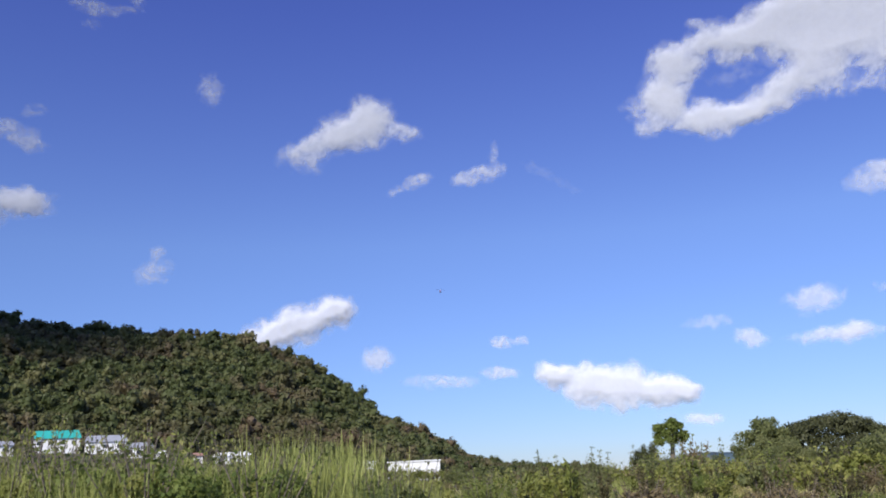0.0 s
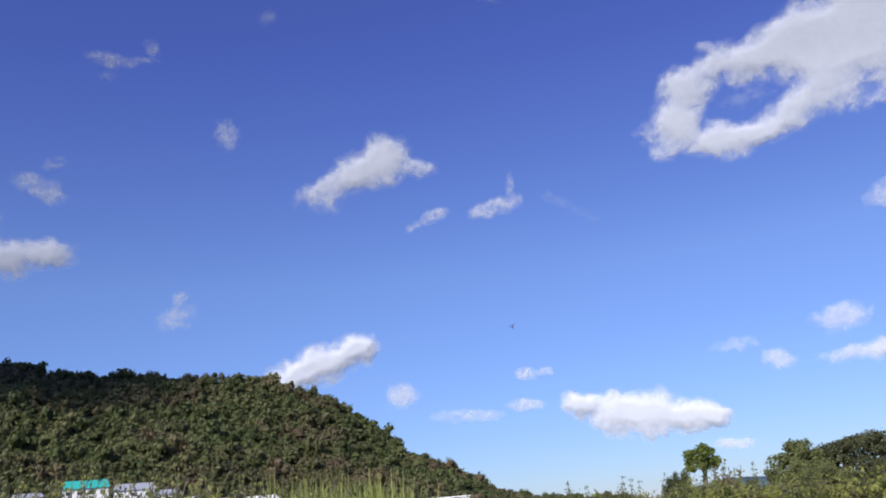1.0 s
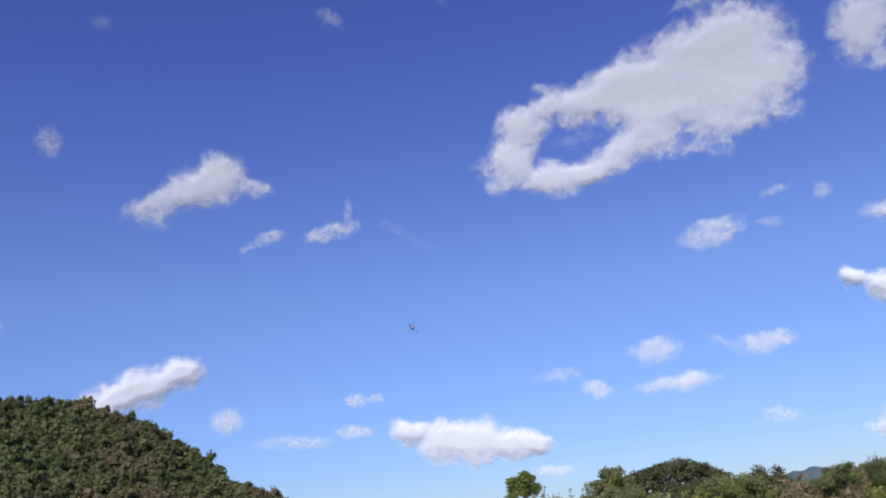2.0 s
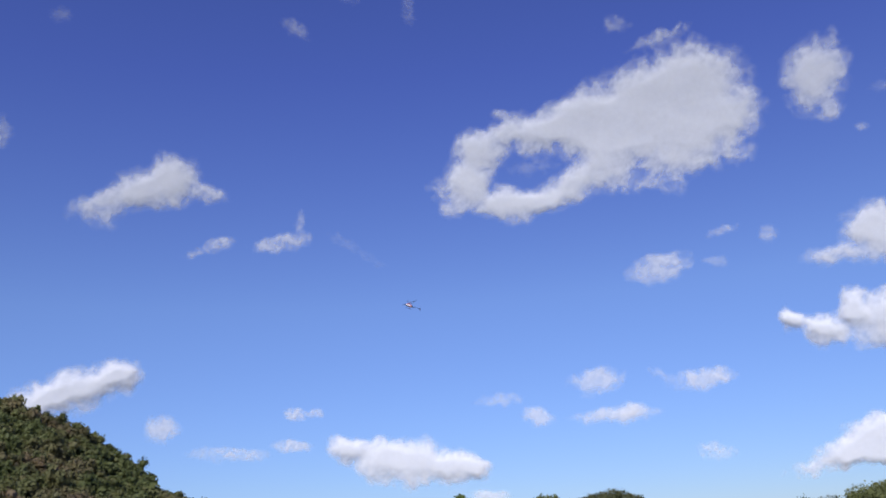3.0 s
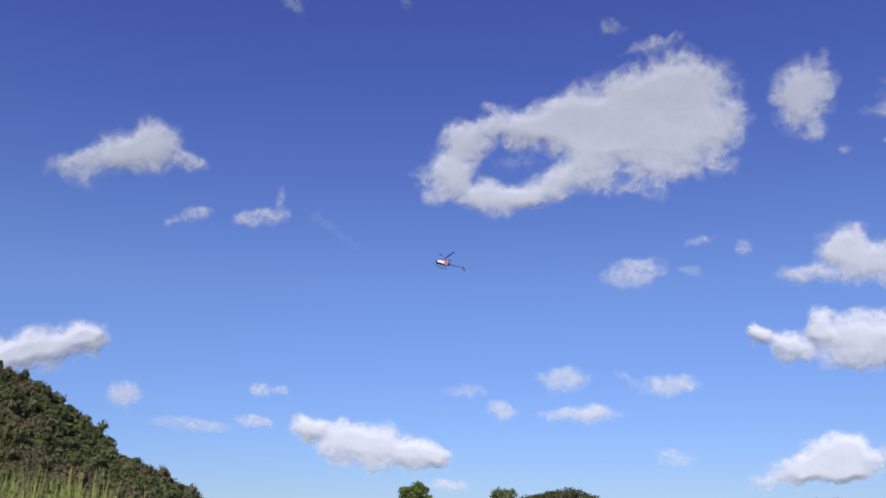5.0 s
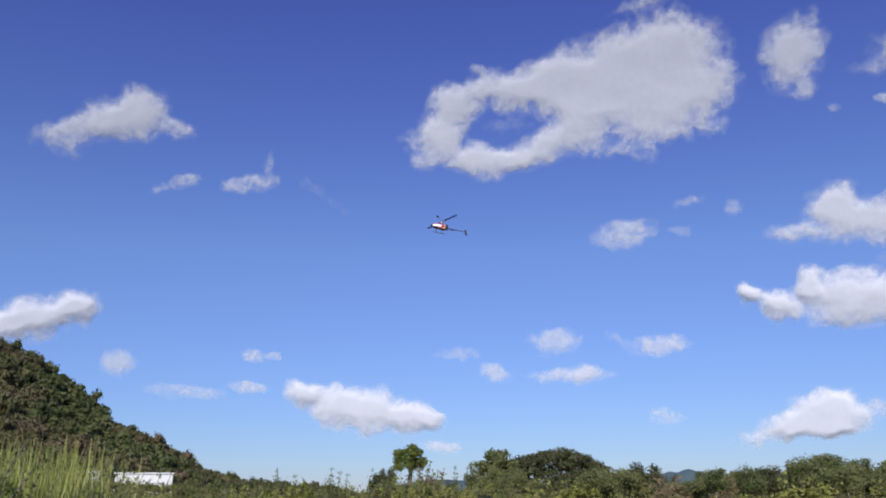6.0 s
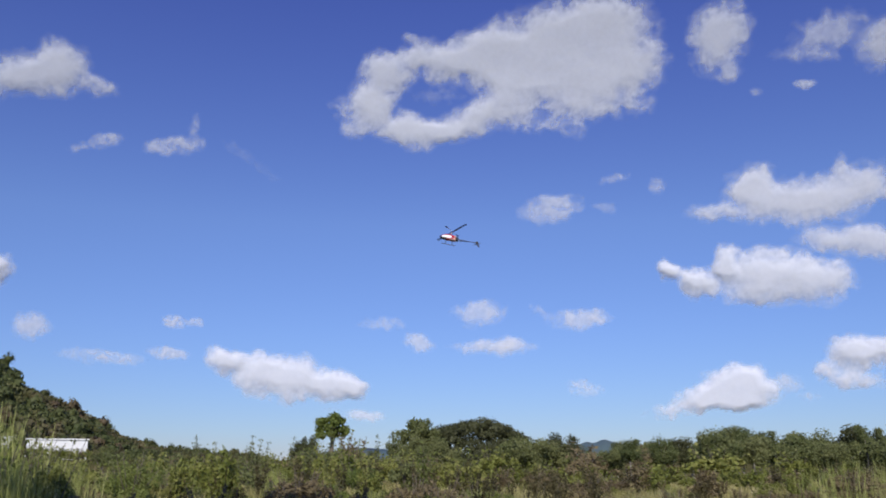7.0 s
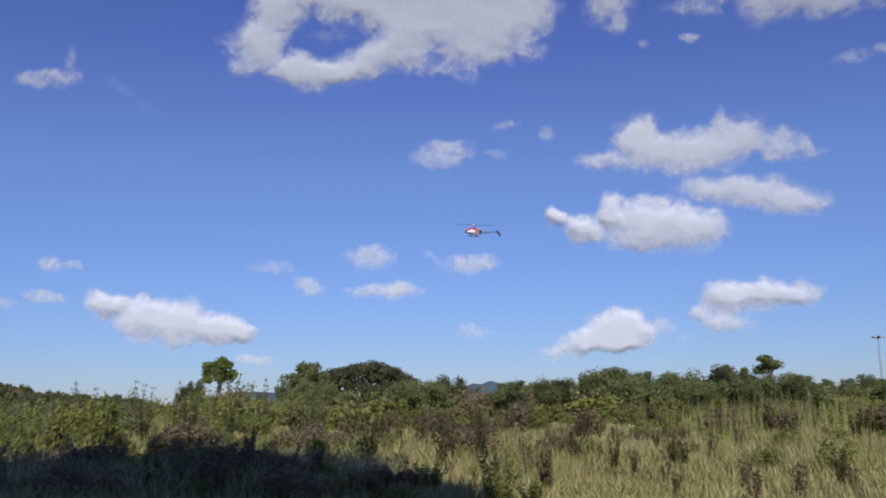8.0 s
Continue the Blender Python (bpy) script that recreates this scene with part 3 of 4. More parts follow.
def stalks(name, label, category, height, stems, leaf, per, mat, seed, spread=0.25):
    """An upright weed: thin stems, each with its small leaves."""
    rng = np.random.default_rng(seed)
    ob = thing(name, label, category, group="weeds in the field")
    for i in range(stems):
        a, q = rng.uniform(0, 6.28), rng.uniform(0.2, 1.0) * spread * height
        b = Vector((math.cos(a) * q, math.sin(a) * q, height * rng.uniform(0.65, 1.0)))
        stem = part("stem", mesh_of("stem", *tube([(b.x * 0.15, b.y * 0.15, -0.05), (b.x * 0.5, b.y * 0.5, b.z * 0.5), b], [0.014, 0.010, 0.004], 4), M_WEED, True), None, ob)
        t = rng.uniform(0.25, 1.0, per)[:, None]
        pts = t * np.array(b)[None, :] + rng.normal(size=(per, 3)) * leaf * 0.9
        part("leaves", mesh_of("leaves", *leaves(rng, pts, leaf), mat), None, stem)["kind"] = "stuff"
    return ob


WEEDS = [(stalks("weed", "upright dry brown weed in the grass", "weed", 1.0, 7, 0.032, 110, M_DRYBUSH, 71), 1.0),
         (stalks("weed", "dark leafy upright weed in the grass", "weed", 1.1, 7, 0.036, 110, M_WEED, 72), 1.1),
         (stalks("weed", "leafy green weed in the grass", "weed", 0.8, 8, 0.042, 110, M_BUSH, 73, 0.45), 0.8)]
SAPLINGS = [(stalks("sapling", "tall thin sapling with sparse leaves above the bushes", "sapling", 3.2, 3, 0.065, 70, M_TREE, 74, 0.10), 3.2)]
SCATTER = []   # far shrubs that grow into one another


def thicket(kinds, az, d, top, spread=1.0):
    """Notes a shrub of the far growth, which thickets() joins into one."""
    src, tall = kinds[_rng.randrange(len(kinds))]
    k, p = top / tall, spot(az, d)
    SCATTER.append((src, pose(p.x, p.y, land_height(p.x, p.y) - 0.03, 0, 0, _rng.uniform(0, 360)) @ Matrix.Diagonal((k * spread, k * spread, k, 1))))


def thickets():
    mats, vs, fs, mi, base = [M_BARK, M_BUSH, M_TREE_LIT, M_DRYBUSH, M_TREE], [], [], [], 0
    for src, m in SCATTER:
        w = np.array(m)
        for ch in src.children:
            me = ch.data
            v = np.empty(len(me.vertices) * 3, np.float32)
            me.vertices.foreach_get("co", v)
            f = np.empty(len(me.loops), np.int32)
            me.loops.foreach_get("vertex_index", f)
            v = v.reshape(-1, 3) @ w[:3, :3].T + w[:3, 3]
            vs.append(v)
            fs.append(f.reshape(-1, 4) + base)
            mi.append(np.full(len(f) // 4, mats.index(me.materials[0])))
            base += len(v)
    me = mesh_of("thicket", np.concatenate(vs), np.concatenate(fs), mats, midx=np.concatenate(mi))
    tagged(new("thicket", me), "dense green and brownish thicket of shrubs across the field", "thicket", kind="stuff")


GREEN = [(BUSHES[0], 2.2), (BUSHES[1], 2.1), (BUSHES[2], 2.6), (BUSHES[4], 2.7), (BUSHES[0], 2.2), (BUSHES[1], 2.1)]
MIXED = GREEN + [(BUSHES[3], 1.8)]
for i in range(110):
    az = _rng.uniform(-32, 24)
    d = _rng.uniform(36, 75)
    el = float(np.interp(az, HIDE, RISE))
    top = (1.6 + d * math.tan(radians(el))) * _rng.uniform(0.55, 0.95)
    thicket(MIXED if az > -5 else GREEN, az, d, max(0.9, top) * _rng.uniform(0.8, 1.08), _rng.uniform(0.8, 1.2))
for i in range(55):
    az, d = _rng.uniform(24, 60), _rng.uniform(38, 75)
    place(MIXED, az, d, _rng.uniform(0.7, 1.4) + max(0, d - 45) * 0.02, _rng.uniform(0.9, 1.4))
for i in range(84):   # thick growth in front of the houses
    az, d = _rng.uniform(-35, -2), _rng.uniform(17, 30)
    el = float(np.interp(az, HIDE, RISE))
    place(NEAR[:2], az, d, (1.6 + d * math.tan(radians(el))) * _rng.uniform(0.96, 1.10), _rng.uniform(0.6, 0.95))
for i in range(40):
    az, d = _rng.uniform(-1, 25), _rng.uniform(14.0, 21)
    place(NEAR, az, d, _rng.uniform(0.45, 0.95) * (1.2 - 0.016 * abs(az - 9)), _rng.uniform(0.9, 1.3))
for i in range(44):   # low growth in the shaded corner and over the open grass
    az, d = _rng.uniform(-2, 30), _rng.uniform(19, 40)
    place(NEAR, az, d, _rng.uniform(0.5, 1.2) * (1.15 - 0.012 * abs(az - 10)), _rng.uniform(0.8, 1.2))
for i in range(26):
    az, d = _rng.uniform(28, 60), _rng.uniform(22, 42)
    place(NEAR, az, d, _rng.uniform(0.4, 0.85), _rng.uniform(0.9, 1.4))
for i in range(175):
    az, d = _rng.uniform(2, 60), 13.5 + 32 * _rng.random() ** 1.3
    place(WEEDS, az, d, _rng.uniform(0.35, 0.85), _rng.uniform(0.9, 1.5))
for i in range(14):
    az, d = _rng.uniform(5, 17), _rng.uniform(42, 60)
    place(SAPLINGS, az, d, 1.6 + d * math.tan(radians(_rng.uniform(1.3, 2.2))))

TREES = [tree("low spreading tree with pale trunk and olive crown", 6.0, 6.2, 4.4, 1.6, 0.16, 6200, M_TREE, M_BARK_PALE, 31, 24, 9, fat=0.62, shell=0.65),
         tree("low bushy tree with olive green crown", 5.2, 6.8, 4.4, 0.9, 0.16, 6200, M_TREE, M_BARK_PALE, 32, 24, 8, fat=0.62, shell=0.65),
         tree("slender tree with thin pale trunk", 6.2, 4.0, 4.0, 2.3, 0.15, 3600, M_TREE, M_BARK_PALE, 33, 16, 7, fat=0.6, lean=0.06, shell=0.6),
         tree("dark bushy tree at the field's edge", 5.6, 5.8, 5.0, 0.6, 0.17, 5600, M_TREE_DARK, M_BARK, 34, 20, 6, fat=0.66, shell=0.65)]
WOOD = [(TREES[0], 6.1), (TREES[1], 5.4), (TREES[2], 6.2), (TREES[3], 5.6), (TREES[2], 6.2), (TREES[0], 6.1), (TREES[1], 5.4)]
EDGE = [26, 28, 31, 34, 37, 41, 44, 47, 50, 53, 60]
TOP = [1.5, 1.75, 1.15, 1.6, 2.15, 2.1, 2.3, 2.0, 1.4, 1.2, 1.3]
for i in range(36):   # undergrowth along the edge of the trees
    az, d = _rng.uniform(12, 61), _rng.uniform(58, 84)
    thicket(MIXED, az, d, _rng.uniform(1.4, 2.7), _rng.uniform(1.0, 1.6))
for i in range(92):
    az = 25.5 + 36 * (i + _rng.uniform(-0.5, 0.5)) / 92
    d = _rng.uniform(66, 100)
    el = float(np.interp(az, EDGE, TOP))
    place(WOOD, az, d, (1.6 + d * math.tan(radians(el))) * _rng.uniform(0.7, 1.08), _rng.uniform(0.7, 1.05))
for i in range(36):
    az, d = _rng.uniform(0, 26), _rng.uniform(85, 130)
    el = float(np.interp(az, [0, 4, 7, 10, 15, 18, 26], [0.8, 0.4, 0.3, 0.55, 0.9, 1.3, 1.4]))
    place(WOOD, az, d, (1.6 + d * math.tan(radians(el))) * _rng.uniform(0.7, 1.05))

for i in range(40):   # thickets between the grass and the trees
    az, d = _rng.uniform(0, 60), _rng.uniform(34, 60)
    place(WEEDS[1:], az, d, _rng.uniform(0.8, 1.6), _rng.uniform(0.9, 1.4))

lone = tree("lone tree with a bare trunk and a compact green crown", 9.3, 4.6, 3.9, 5.2, 0.24, 5200, M_TREE_LIT, M_BARK, 41, 22, 8, thick=0.045, umbrella=True, fat=1.35)
lone.matrix_basis = pose(*spot(13.7, 140))
rain = tree("wide umbrella-shaped dark tree with a domed crown", 8.4, 20.0, 8.1, 0.7, 0.30, 24000, M_TREE_DARK, M_BARK, 42, 84, 9, umbrella=True, squash=0.34)
rain.matrix_basis = pose(*spot(22.9, 150))
side = tree("rounded green tree beside the umbrella-shaped one", 8.9, 7.4, 7.6, 0.9, 0.26, 8200, M_TREE, M_BARK, 43, 26, 7, fat=0.72)
side.matrix_basis = pose(*spot(19.1, 145))
for az, d, top in ((17.9, 138, 5.0), (18.9, 136, 5.6), (20.2, 138, 5.4), (24.8, 140, 4.6)):
    place(WOOD[:2], az, d, top, 0.9)
for az, d, top in ((12.3, 128, 5.2), (11.6, 126, 4.3)):
    place([(TREES[3], 5.6)], az, d, top, 0.6)
for az, d, top in ((14.7, 100, 4.1), (15.4, 98, 3.6)):
    place([(BUSHES[3], 1.8)], az, d, top, 0.7)
single = tree("slim tree standing above the tree line", 8.6, 3.8, 4.4, 3.2, 0.22, 1700, M_TREE, M_BARK_PALE, 44, 12, 7, fat=0.6, shell=0.5)
single.matrix_basis = pose(*spot(48.2, 120))

CANES = [cane("tall clump of green cane grass with thin stalks", 3.0, 1.6, 95, M_CANE, 51, 0.03, 0.6), cane("tall clump of green cane grass with thin stalks", 2.6, 1.3, 70, M_CANE, 52, 0.03, 0.6)]
MEADOW = [(cane("thick stand of tall green grass", 2.4, 2.4, 620, M_CANE, 53, 0.019, 0.25), 2.4), (cane("thick stand of tall green grass", 2.0, 2.0, 540, M_CANE, 54, 0.019, 0.25), 2.0)]
for i in range(46):
    az, d = _rng.uniform(-35, -2), _rng.uniform(17, 27)
    el = float(np.interp(az, HIDE, RISE))
    place(MEADOW, az, d, (1.6 + d * math.tan(radians(el))) * _rng.uniform(0.78, 1.0), _rng.uniform(0.8, 1.1))
for i in range(30):
    az, d = _rng.uniform(-2, 27), _rng.uniform(26, 50)
    place(NEAR[:2] + WEEDS[1:], az, d, _rng.uniform(1.2, 2.0), _rng.uniform(0.7, 1.1))
for i in range(9):
    az, d = _rng.uniform(-2, 12), _rng.uniform(28, 48)
    place(MEADOW, az, d, _rng.uniform(1.0, 1.5), _rng.uniform(0.8, 1.0))
TALLGRASS = [(CANES[0], 3.0), (CANES[1], 2.6)]
for i in range(20):
    az = -9.0 + _rng.gauss(0, 2.3)
    place(TALLGRASS, az, _rng.uniform(19, 24), _rng.uniform(2.6, 3.5) - 0.08 * abs(az + 9), 0.8)
for i in range(12):
    place(TALLGRASS, _rng.uniform(-34, -13), _rng.uniform(18, 30), _rng.uniform(1.4, 2.1), 1.0)
STRAW = [(cane("rough stand of half-dry yellowish grass", 2.0, 2.0, 420, M_GRASS, 56, 0.017, 0.2), 2.0)]
THIN = [(cane("loose stand of tall thin grass stalks", 2.4, 2.4, 30, M_CANE, 55, 0.015, 0.5), 2.4)]
for i in range(22):
    place(THIN, _rng.choice((46.0, 50.5)) + _rng.gauss(0, 1.6), _rng.uniform(30, 46), _rng.uniform(1.5, 2.3), _rng.uniform(0.9, 1.3))
for i in range(70):   # rank green patches in the open grass
    place(STRAW if i % 5 else MEADOW, _rng.uniform(14, 60), _rng.uniform(17, 46), _rng.uniform(0.5, 0.95), _rng.uniform(1.4, 2.4))
for i in range(34):   # brown dead stand between the grass and the trees
    place([WEEDS[0], WEEDS[1], NEAR[2]], _rng.uniform(24, 56), _rng.uniform(32, 50), _rng.uniform(0.9, 1.5), _rng.uniform(1.2, 2.0))
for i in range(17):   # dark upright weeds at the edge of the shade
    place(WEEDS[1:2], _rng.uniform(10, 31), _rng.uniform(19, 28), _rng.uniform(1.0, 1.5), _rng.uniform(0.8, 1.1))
for i in range(24):   # dark dead weeds in the shaded corner, their low tone deepening its shade
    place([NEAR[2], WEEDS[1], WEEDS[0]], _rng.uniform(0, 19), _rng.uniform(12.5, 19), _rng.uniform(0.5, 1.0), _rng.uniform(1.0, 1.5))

thickets()

# a tall tree added beside the viewer, out of view, to shade the field
shade = tree("unseen tall broad tree, added to cast shade on the field", 22.0, 10.0, 9.5, 12.0, 0.5, 9000, M_TREE, M_BARK, 61, 22, 8)
shade.matrix_basis = pose(-7.0, -6.4, 0)


# ---- buildings ----
def house(label, az, d, w, dep, h, roof_h, wall, roofmat, windows=3, flat=False, sink=1.3):
    """A house seen from far: walls, a pitched or flat roof, windows and a door in the front."""
    p = spot(az, d)
    z = land_height(p.x, p.y) - sink
    ob = thing("house", label, "house", group="houses at the foot of the hill", at=pose(p.x, p.y, z, 0, 0, -az))
    part("wall", box_bm(bmesh.new(), -w / 2, -dep / 2, -3.0, w / 2, dep / 2, h), wall, ob)
    bm = bmesh.new()
    if flat:
        box_bm(bm, -w / 2 - 0.3, -dep / 2 - 0.3, h + 0.004, w / 2 + 0.3, dep / 2 + 0.3, h + 0.35)
    else:
        o = 0.5
        c = [(-w / 2 - o, -dep / 2 - o, h), (w / 2 + o, -dep / 2 - o, h), (w / 2 + o, dep / 2 + o, h), (-w / 2 - o, dep / 2 + o, h), (-w / 2 + 0.4, 0, h + roof_h), (w / 2 - 0.4, 0, h + roof_h)]
        vs = [bm.verts.new((x, y, zz + 0.01)) for x, y, zz in c]
        for f in ((0, 1, 5, 4), (1, 2, 5), (2, 3, 4, 5), (3, 0, 4), (3, 2, 1, 0)):
            bm.faces.new([vs[i] for i in f])
    part("roof", bm, roofmat, ob)
    for i in range(windows):
        x = -w / 2 + w * (i + 0.5) / windows
        part("window", box_bm(bmesh.new(), x - 0.7, -dep / 2 - 0.03, h - 1.8, x + 0.7, -dep / 2 + 0.05, h - 0.7), M_GLASSY, ob)
    return ob


house("long building with a turquoise sheet-metal roof", -23.9, 290, 12.5, 9, 4.5, 2.6, M_WHITE, M_TEAL, 4)
house("long shed with a pale grey metal roof", -21.2, 288, 11.5, 9, 3.6, 2.2, M_WHITE, M_GREYROOF, 3)
house("white house with a low roof", -19.3, 280, 7.5, 7, 3.6, 1.6, M_WHITE, M_GREYROOF, 3)
house("small white house beside the sheds", -18.0, 276, 4.0, 5, 2.6, 0.8, M_WHITE, M_WHITE, 1)
house("white house at the foot of the hill", -27.0, 284, 8.0, 7, 3.2, 1.4, M_WHITE, M_GREYROOF, 2)
house("white house with a weathered reddish roof", -13.8, 268, 10.0, 6, 3.0, 1.2, M_WHITE, M_WHITE, 3)
house("small white house half hidden by bushes", -15.9, 268, 3.0, 4, 3.0, 1.0, M_WHITE, M_BROWNROOF, 1)
house("long low white hall with a flat roof", -2.5, 255, 14.5, 8, 3.1, 0.0, M_WHITE, M_WHITE, 0, True, -1.4)
for i in range(13):   # shrubs along the foot of the white hall
    place(MIXED, -4.8 + 0.4 * i, _rng.uniform(243, 248), _rng.uniform(3.1, 3.6), _rng.uniform(0.9, 1.2))
house("small low white shed", -5.3, 255, 3.2, 4, 2.4, 0.0, M_WHITE, M_WHITE, 0, True, -1.4)


def light_mast():
    p = spot(54.3, 300)
    ob = thing("light_mast", "tall slim floodlight mast with a round lamp head", "light mast", at=pose(p.x, p.y, 0))
    part("mast", mesh_of("mast", *tube([(0, 0, -0.2), (0, 0, 9), (0, 0, 19.5)], [0.42, 0.32, 0.22], 10), M_MAST, True), None, ob)
    part("head_ring", mesh_of("head_ring", *tube([(0, 0, 19.3), (0, 0, 19.5), (0, 0, 20.0), (0, 0, 20.1)], [0.3, 1.1, 1.1, 0.3], 14), M_MAST, True), None, ob)
    for k in range(8):
        a = k * math.pi / 4
        bm = box_bm(bmesh.new(), -0.35, -0.2, -0.25, 0.35, 0.2, 0.25, 0.04)
        bm.transform(pose(1.5 * math.cos(a), 1.5 * math.sin(a), 19.6, 30, 0, math.degrees(a) + 90))
        part("floodlight", bm, M_BLACK if k % 2 else M_HWHITE, ob)


light_mast()


# ---- helicopter ----
def lathe_body(sections, mat_of, sides=20):
    """A body along y from sections (y, half width, height up, height down, z of axis)."""
    vs, fs, mi = [], [], []
    for y, w, up, dn, z in sections:
        for k in range(sides):
            t = 2 * math.pi * k / sides
            c, s = math.cos(t), math.sin(t)
            vs.append((w * c, y, z + (up if s > 0 else dn) * s))
    for i in range(len(sections) - 1):
        for k in range(sides):
            a, b = i * sides + k, i * sides + (k + 1) % sides
            fs.append((a, b, b + sides, a + sides))
            mi.append(mat_of(i, 2 * math.pi * (k + 0.5) / sides))
    return np.array(vs), np.array(fs), mi


def helicopter():
    ob = thing("model_helicopter", "red and white radio-controlled model helicopter in flight", "helicopter")
    # canopy: red above, white flash on the sides, dark window in the nose
    sec = [(0.34, 0.004, 0.004, 0.004, -0.03), (0.32, 0.03, 0.035, 0.03, -0.03), (0.27, 0.055, 0.075, 0.055, -0.025), (0.20, 0.078, 0.115, 0.075, -0.02),
           (0.12, 0.088, 0.14, 0.09, -0.015), (0.04, 0.086, 0.145, 0.095, -0.01), (-0.04, 0.075, 0.13, 0.085, 0.0), (-0.10, 0.058, 0.10, 0.06, 0.01), (-0.13, 0.03, 0.05, 0.03, 0.02)]

    def tone(i, t):
        s = math.sin(t)
        if i < 2 and s < 0.3:
            return 2
        if i == 0 or i > 5 or s > 0.22:
            return 0
        if s > -0.5:
            return 1
        return 2 if i < 4 else 0
    v, f, mi = lathe_body(sec, tone)
    part("canopy", mesh_of("canopy", v, f, [M_RED, M_HWHITE, M_SMOKED], True, mi), None, ob, "red canopy with a white flash and a dark nose")
    part("frame", box_bm(bmesh.new(), -0.045, -0.17, -0.10, 0.045, 0.10, 0.10, 0.015), M_FRAME, ob, "pinkish tan mechanics frame")
    part("engine", box_bm(bmesh.new(), -0.055, -0.25, -0.05, 0.055, -0.15, 0.05, 0.02), M_BLACK, ob, "black engine block")
    part("tail_boom", mesh_of("tail_boom", *tube([(0, -0.12, 0.0), (0, -0.5, 0.0), (0, -0.86, 0.0)], [0.012, 0.011, 0.010], 8), M_BLACK, True), None, ob)
    for sx in (-1, 1):
        part("boom_strut", mesh_of("boom_strut", *tube([(0.04 * sx, -0.14, -0.08), (0, -0.58, -0.005)], [0.006, 0.006], 6), M_BLACK, True), None, ob)
        skid = part("skid", mesh_of("skid", *tube([(0.13 * sx, 0.24, -0.145), (0.13 * sx, 0.20, -0.165), (0.13 * sx, -0.05, -0.168), (0.13 * sx, -0.20, -0.165)], [0.009] * 4, 6), M_BLACK, True), None, ob)
        for y in (0.12, -0.08):
            part("skid_leg", mesh_of("skid_leg", *tube([(0.03 * sx, y, -0.08), (0.09 * sx, y, -0.12), (0.13 * sx, y, -0.165)], [0.009] * 3, 6), M_BLACK, True), None, ob)

    def fin(points, thick, axis):
        bm = bmesh.new()
        vs = [bm.verts.new(p) for p in points]
        fc = bm.faces.new(vs)
        r = bmesh.ops.extrude_face_region(bm, geom=[fc])
        bmesh.ops.translate(bm, verts=[g for g in r["geom"] if isinstance(g, bmesh.types.BMVert)], vec=axis * thick)
        bmesh.ops.recalc_face_normals(bm, faces=bm.faces)
        return bm
    part("tail_fin", fin([(0, -0.80, 0.02), (0, -0.81, 0.07), (0, -0.85, 0.08), (0, -0.89, 0.0), (0, -0.95, -0.15), (0, -0.91, -0.15), (0, -0.83, -0.03)], 0.006, Vector((1, 0, 0))), M_BLACK, ob)
    part("mast", mesh_of("mast", *tube([(0, 0, 0.08), (0, 0, 0.245)], [0.012, 0.012], 8), M_ALLOY, True), None, ob)
    rotor = part("rotor", mesh_of("rotor", *tube([(0, 0, -0.045), (0, 0, -0.04), (0, 0, -0.01), (0, 0, 0.04), (0, 0, 0.048)], [0.004, 0.030, 0.048, 0.036, 0.004], 12), M_ALLOY, True), None, ob, "bright alloy rotor head")
    for s in (-1, 1):
        part("grip", box_bm(bmesh.new(), -0.014, min(0.03 * s, 0.11 * s), -0.012, 0.014, max(0.03 * s, 0.11 * s), 0.014, 0.004), M_ALLOY, rotor)
        part("blade", fin([(-0.022 * s, 0.10 * s, 0.0), (0.030 * s, 0.12 * s, 0.0), (0.030 * s, 0.66 * s, 0.004), (-0.020 * s, 0.67 * s, 0.004)], 0.005, Vector((0, 0, 1))), M_BLACK, rotor, "dark rotor blade")
        part("flybar_paddle", fin([(0.20 * s, -0.028, 0.045), (0.29 * s, -0.028, 0.045), (0.29 * s, 0.028, 0.045), (0.20 * s, 0.028, 0.045)], 0.007, Vector((0, 0, 1))), M_BLACK, rotor)
    part("flybar", mesh_of("flybar", *tube([(-0.22, 0, 0.048), (0.22, 0, 0.048)], [0.004, 0.004], 6), M_ALLOY, True), None, rotor)
    tail = part("tail_rotor", mesh_of("tail_rotor", *tube([(-0.012, 0, 0), (0.02, 0, 0)], [0.014, 0.012], 8), M_BLACK, True), None, ob)
    for s in (-1, 1):
        part("tail_blade", fin([(0.015, -0.012, 0.02 * s), (0.015, 0.014, 0.02 * s), (0.015, 0.012, 0.13 * s), (0.015, -0.010, 0.13 * s)], 0.004, Vector((1, 0, 0))), M_BLACK, tail)
    return ob, rotor, tail


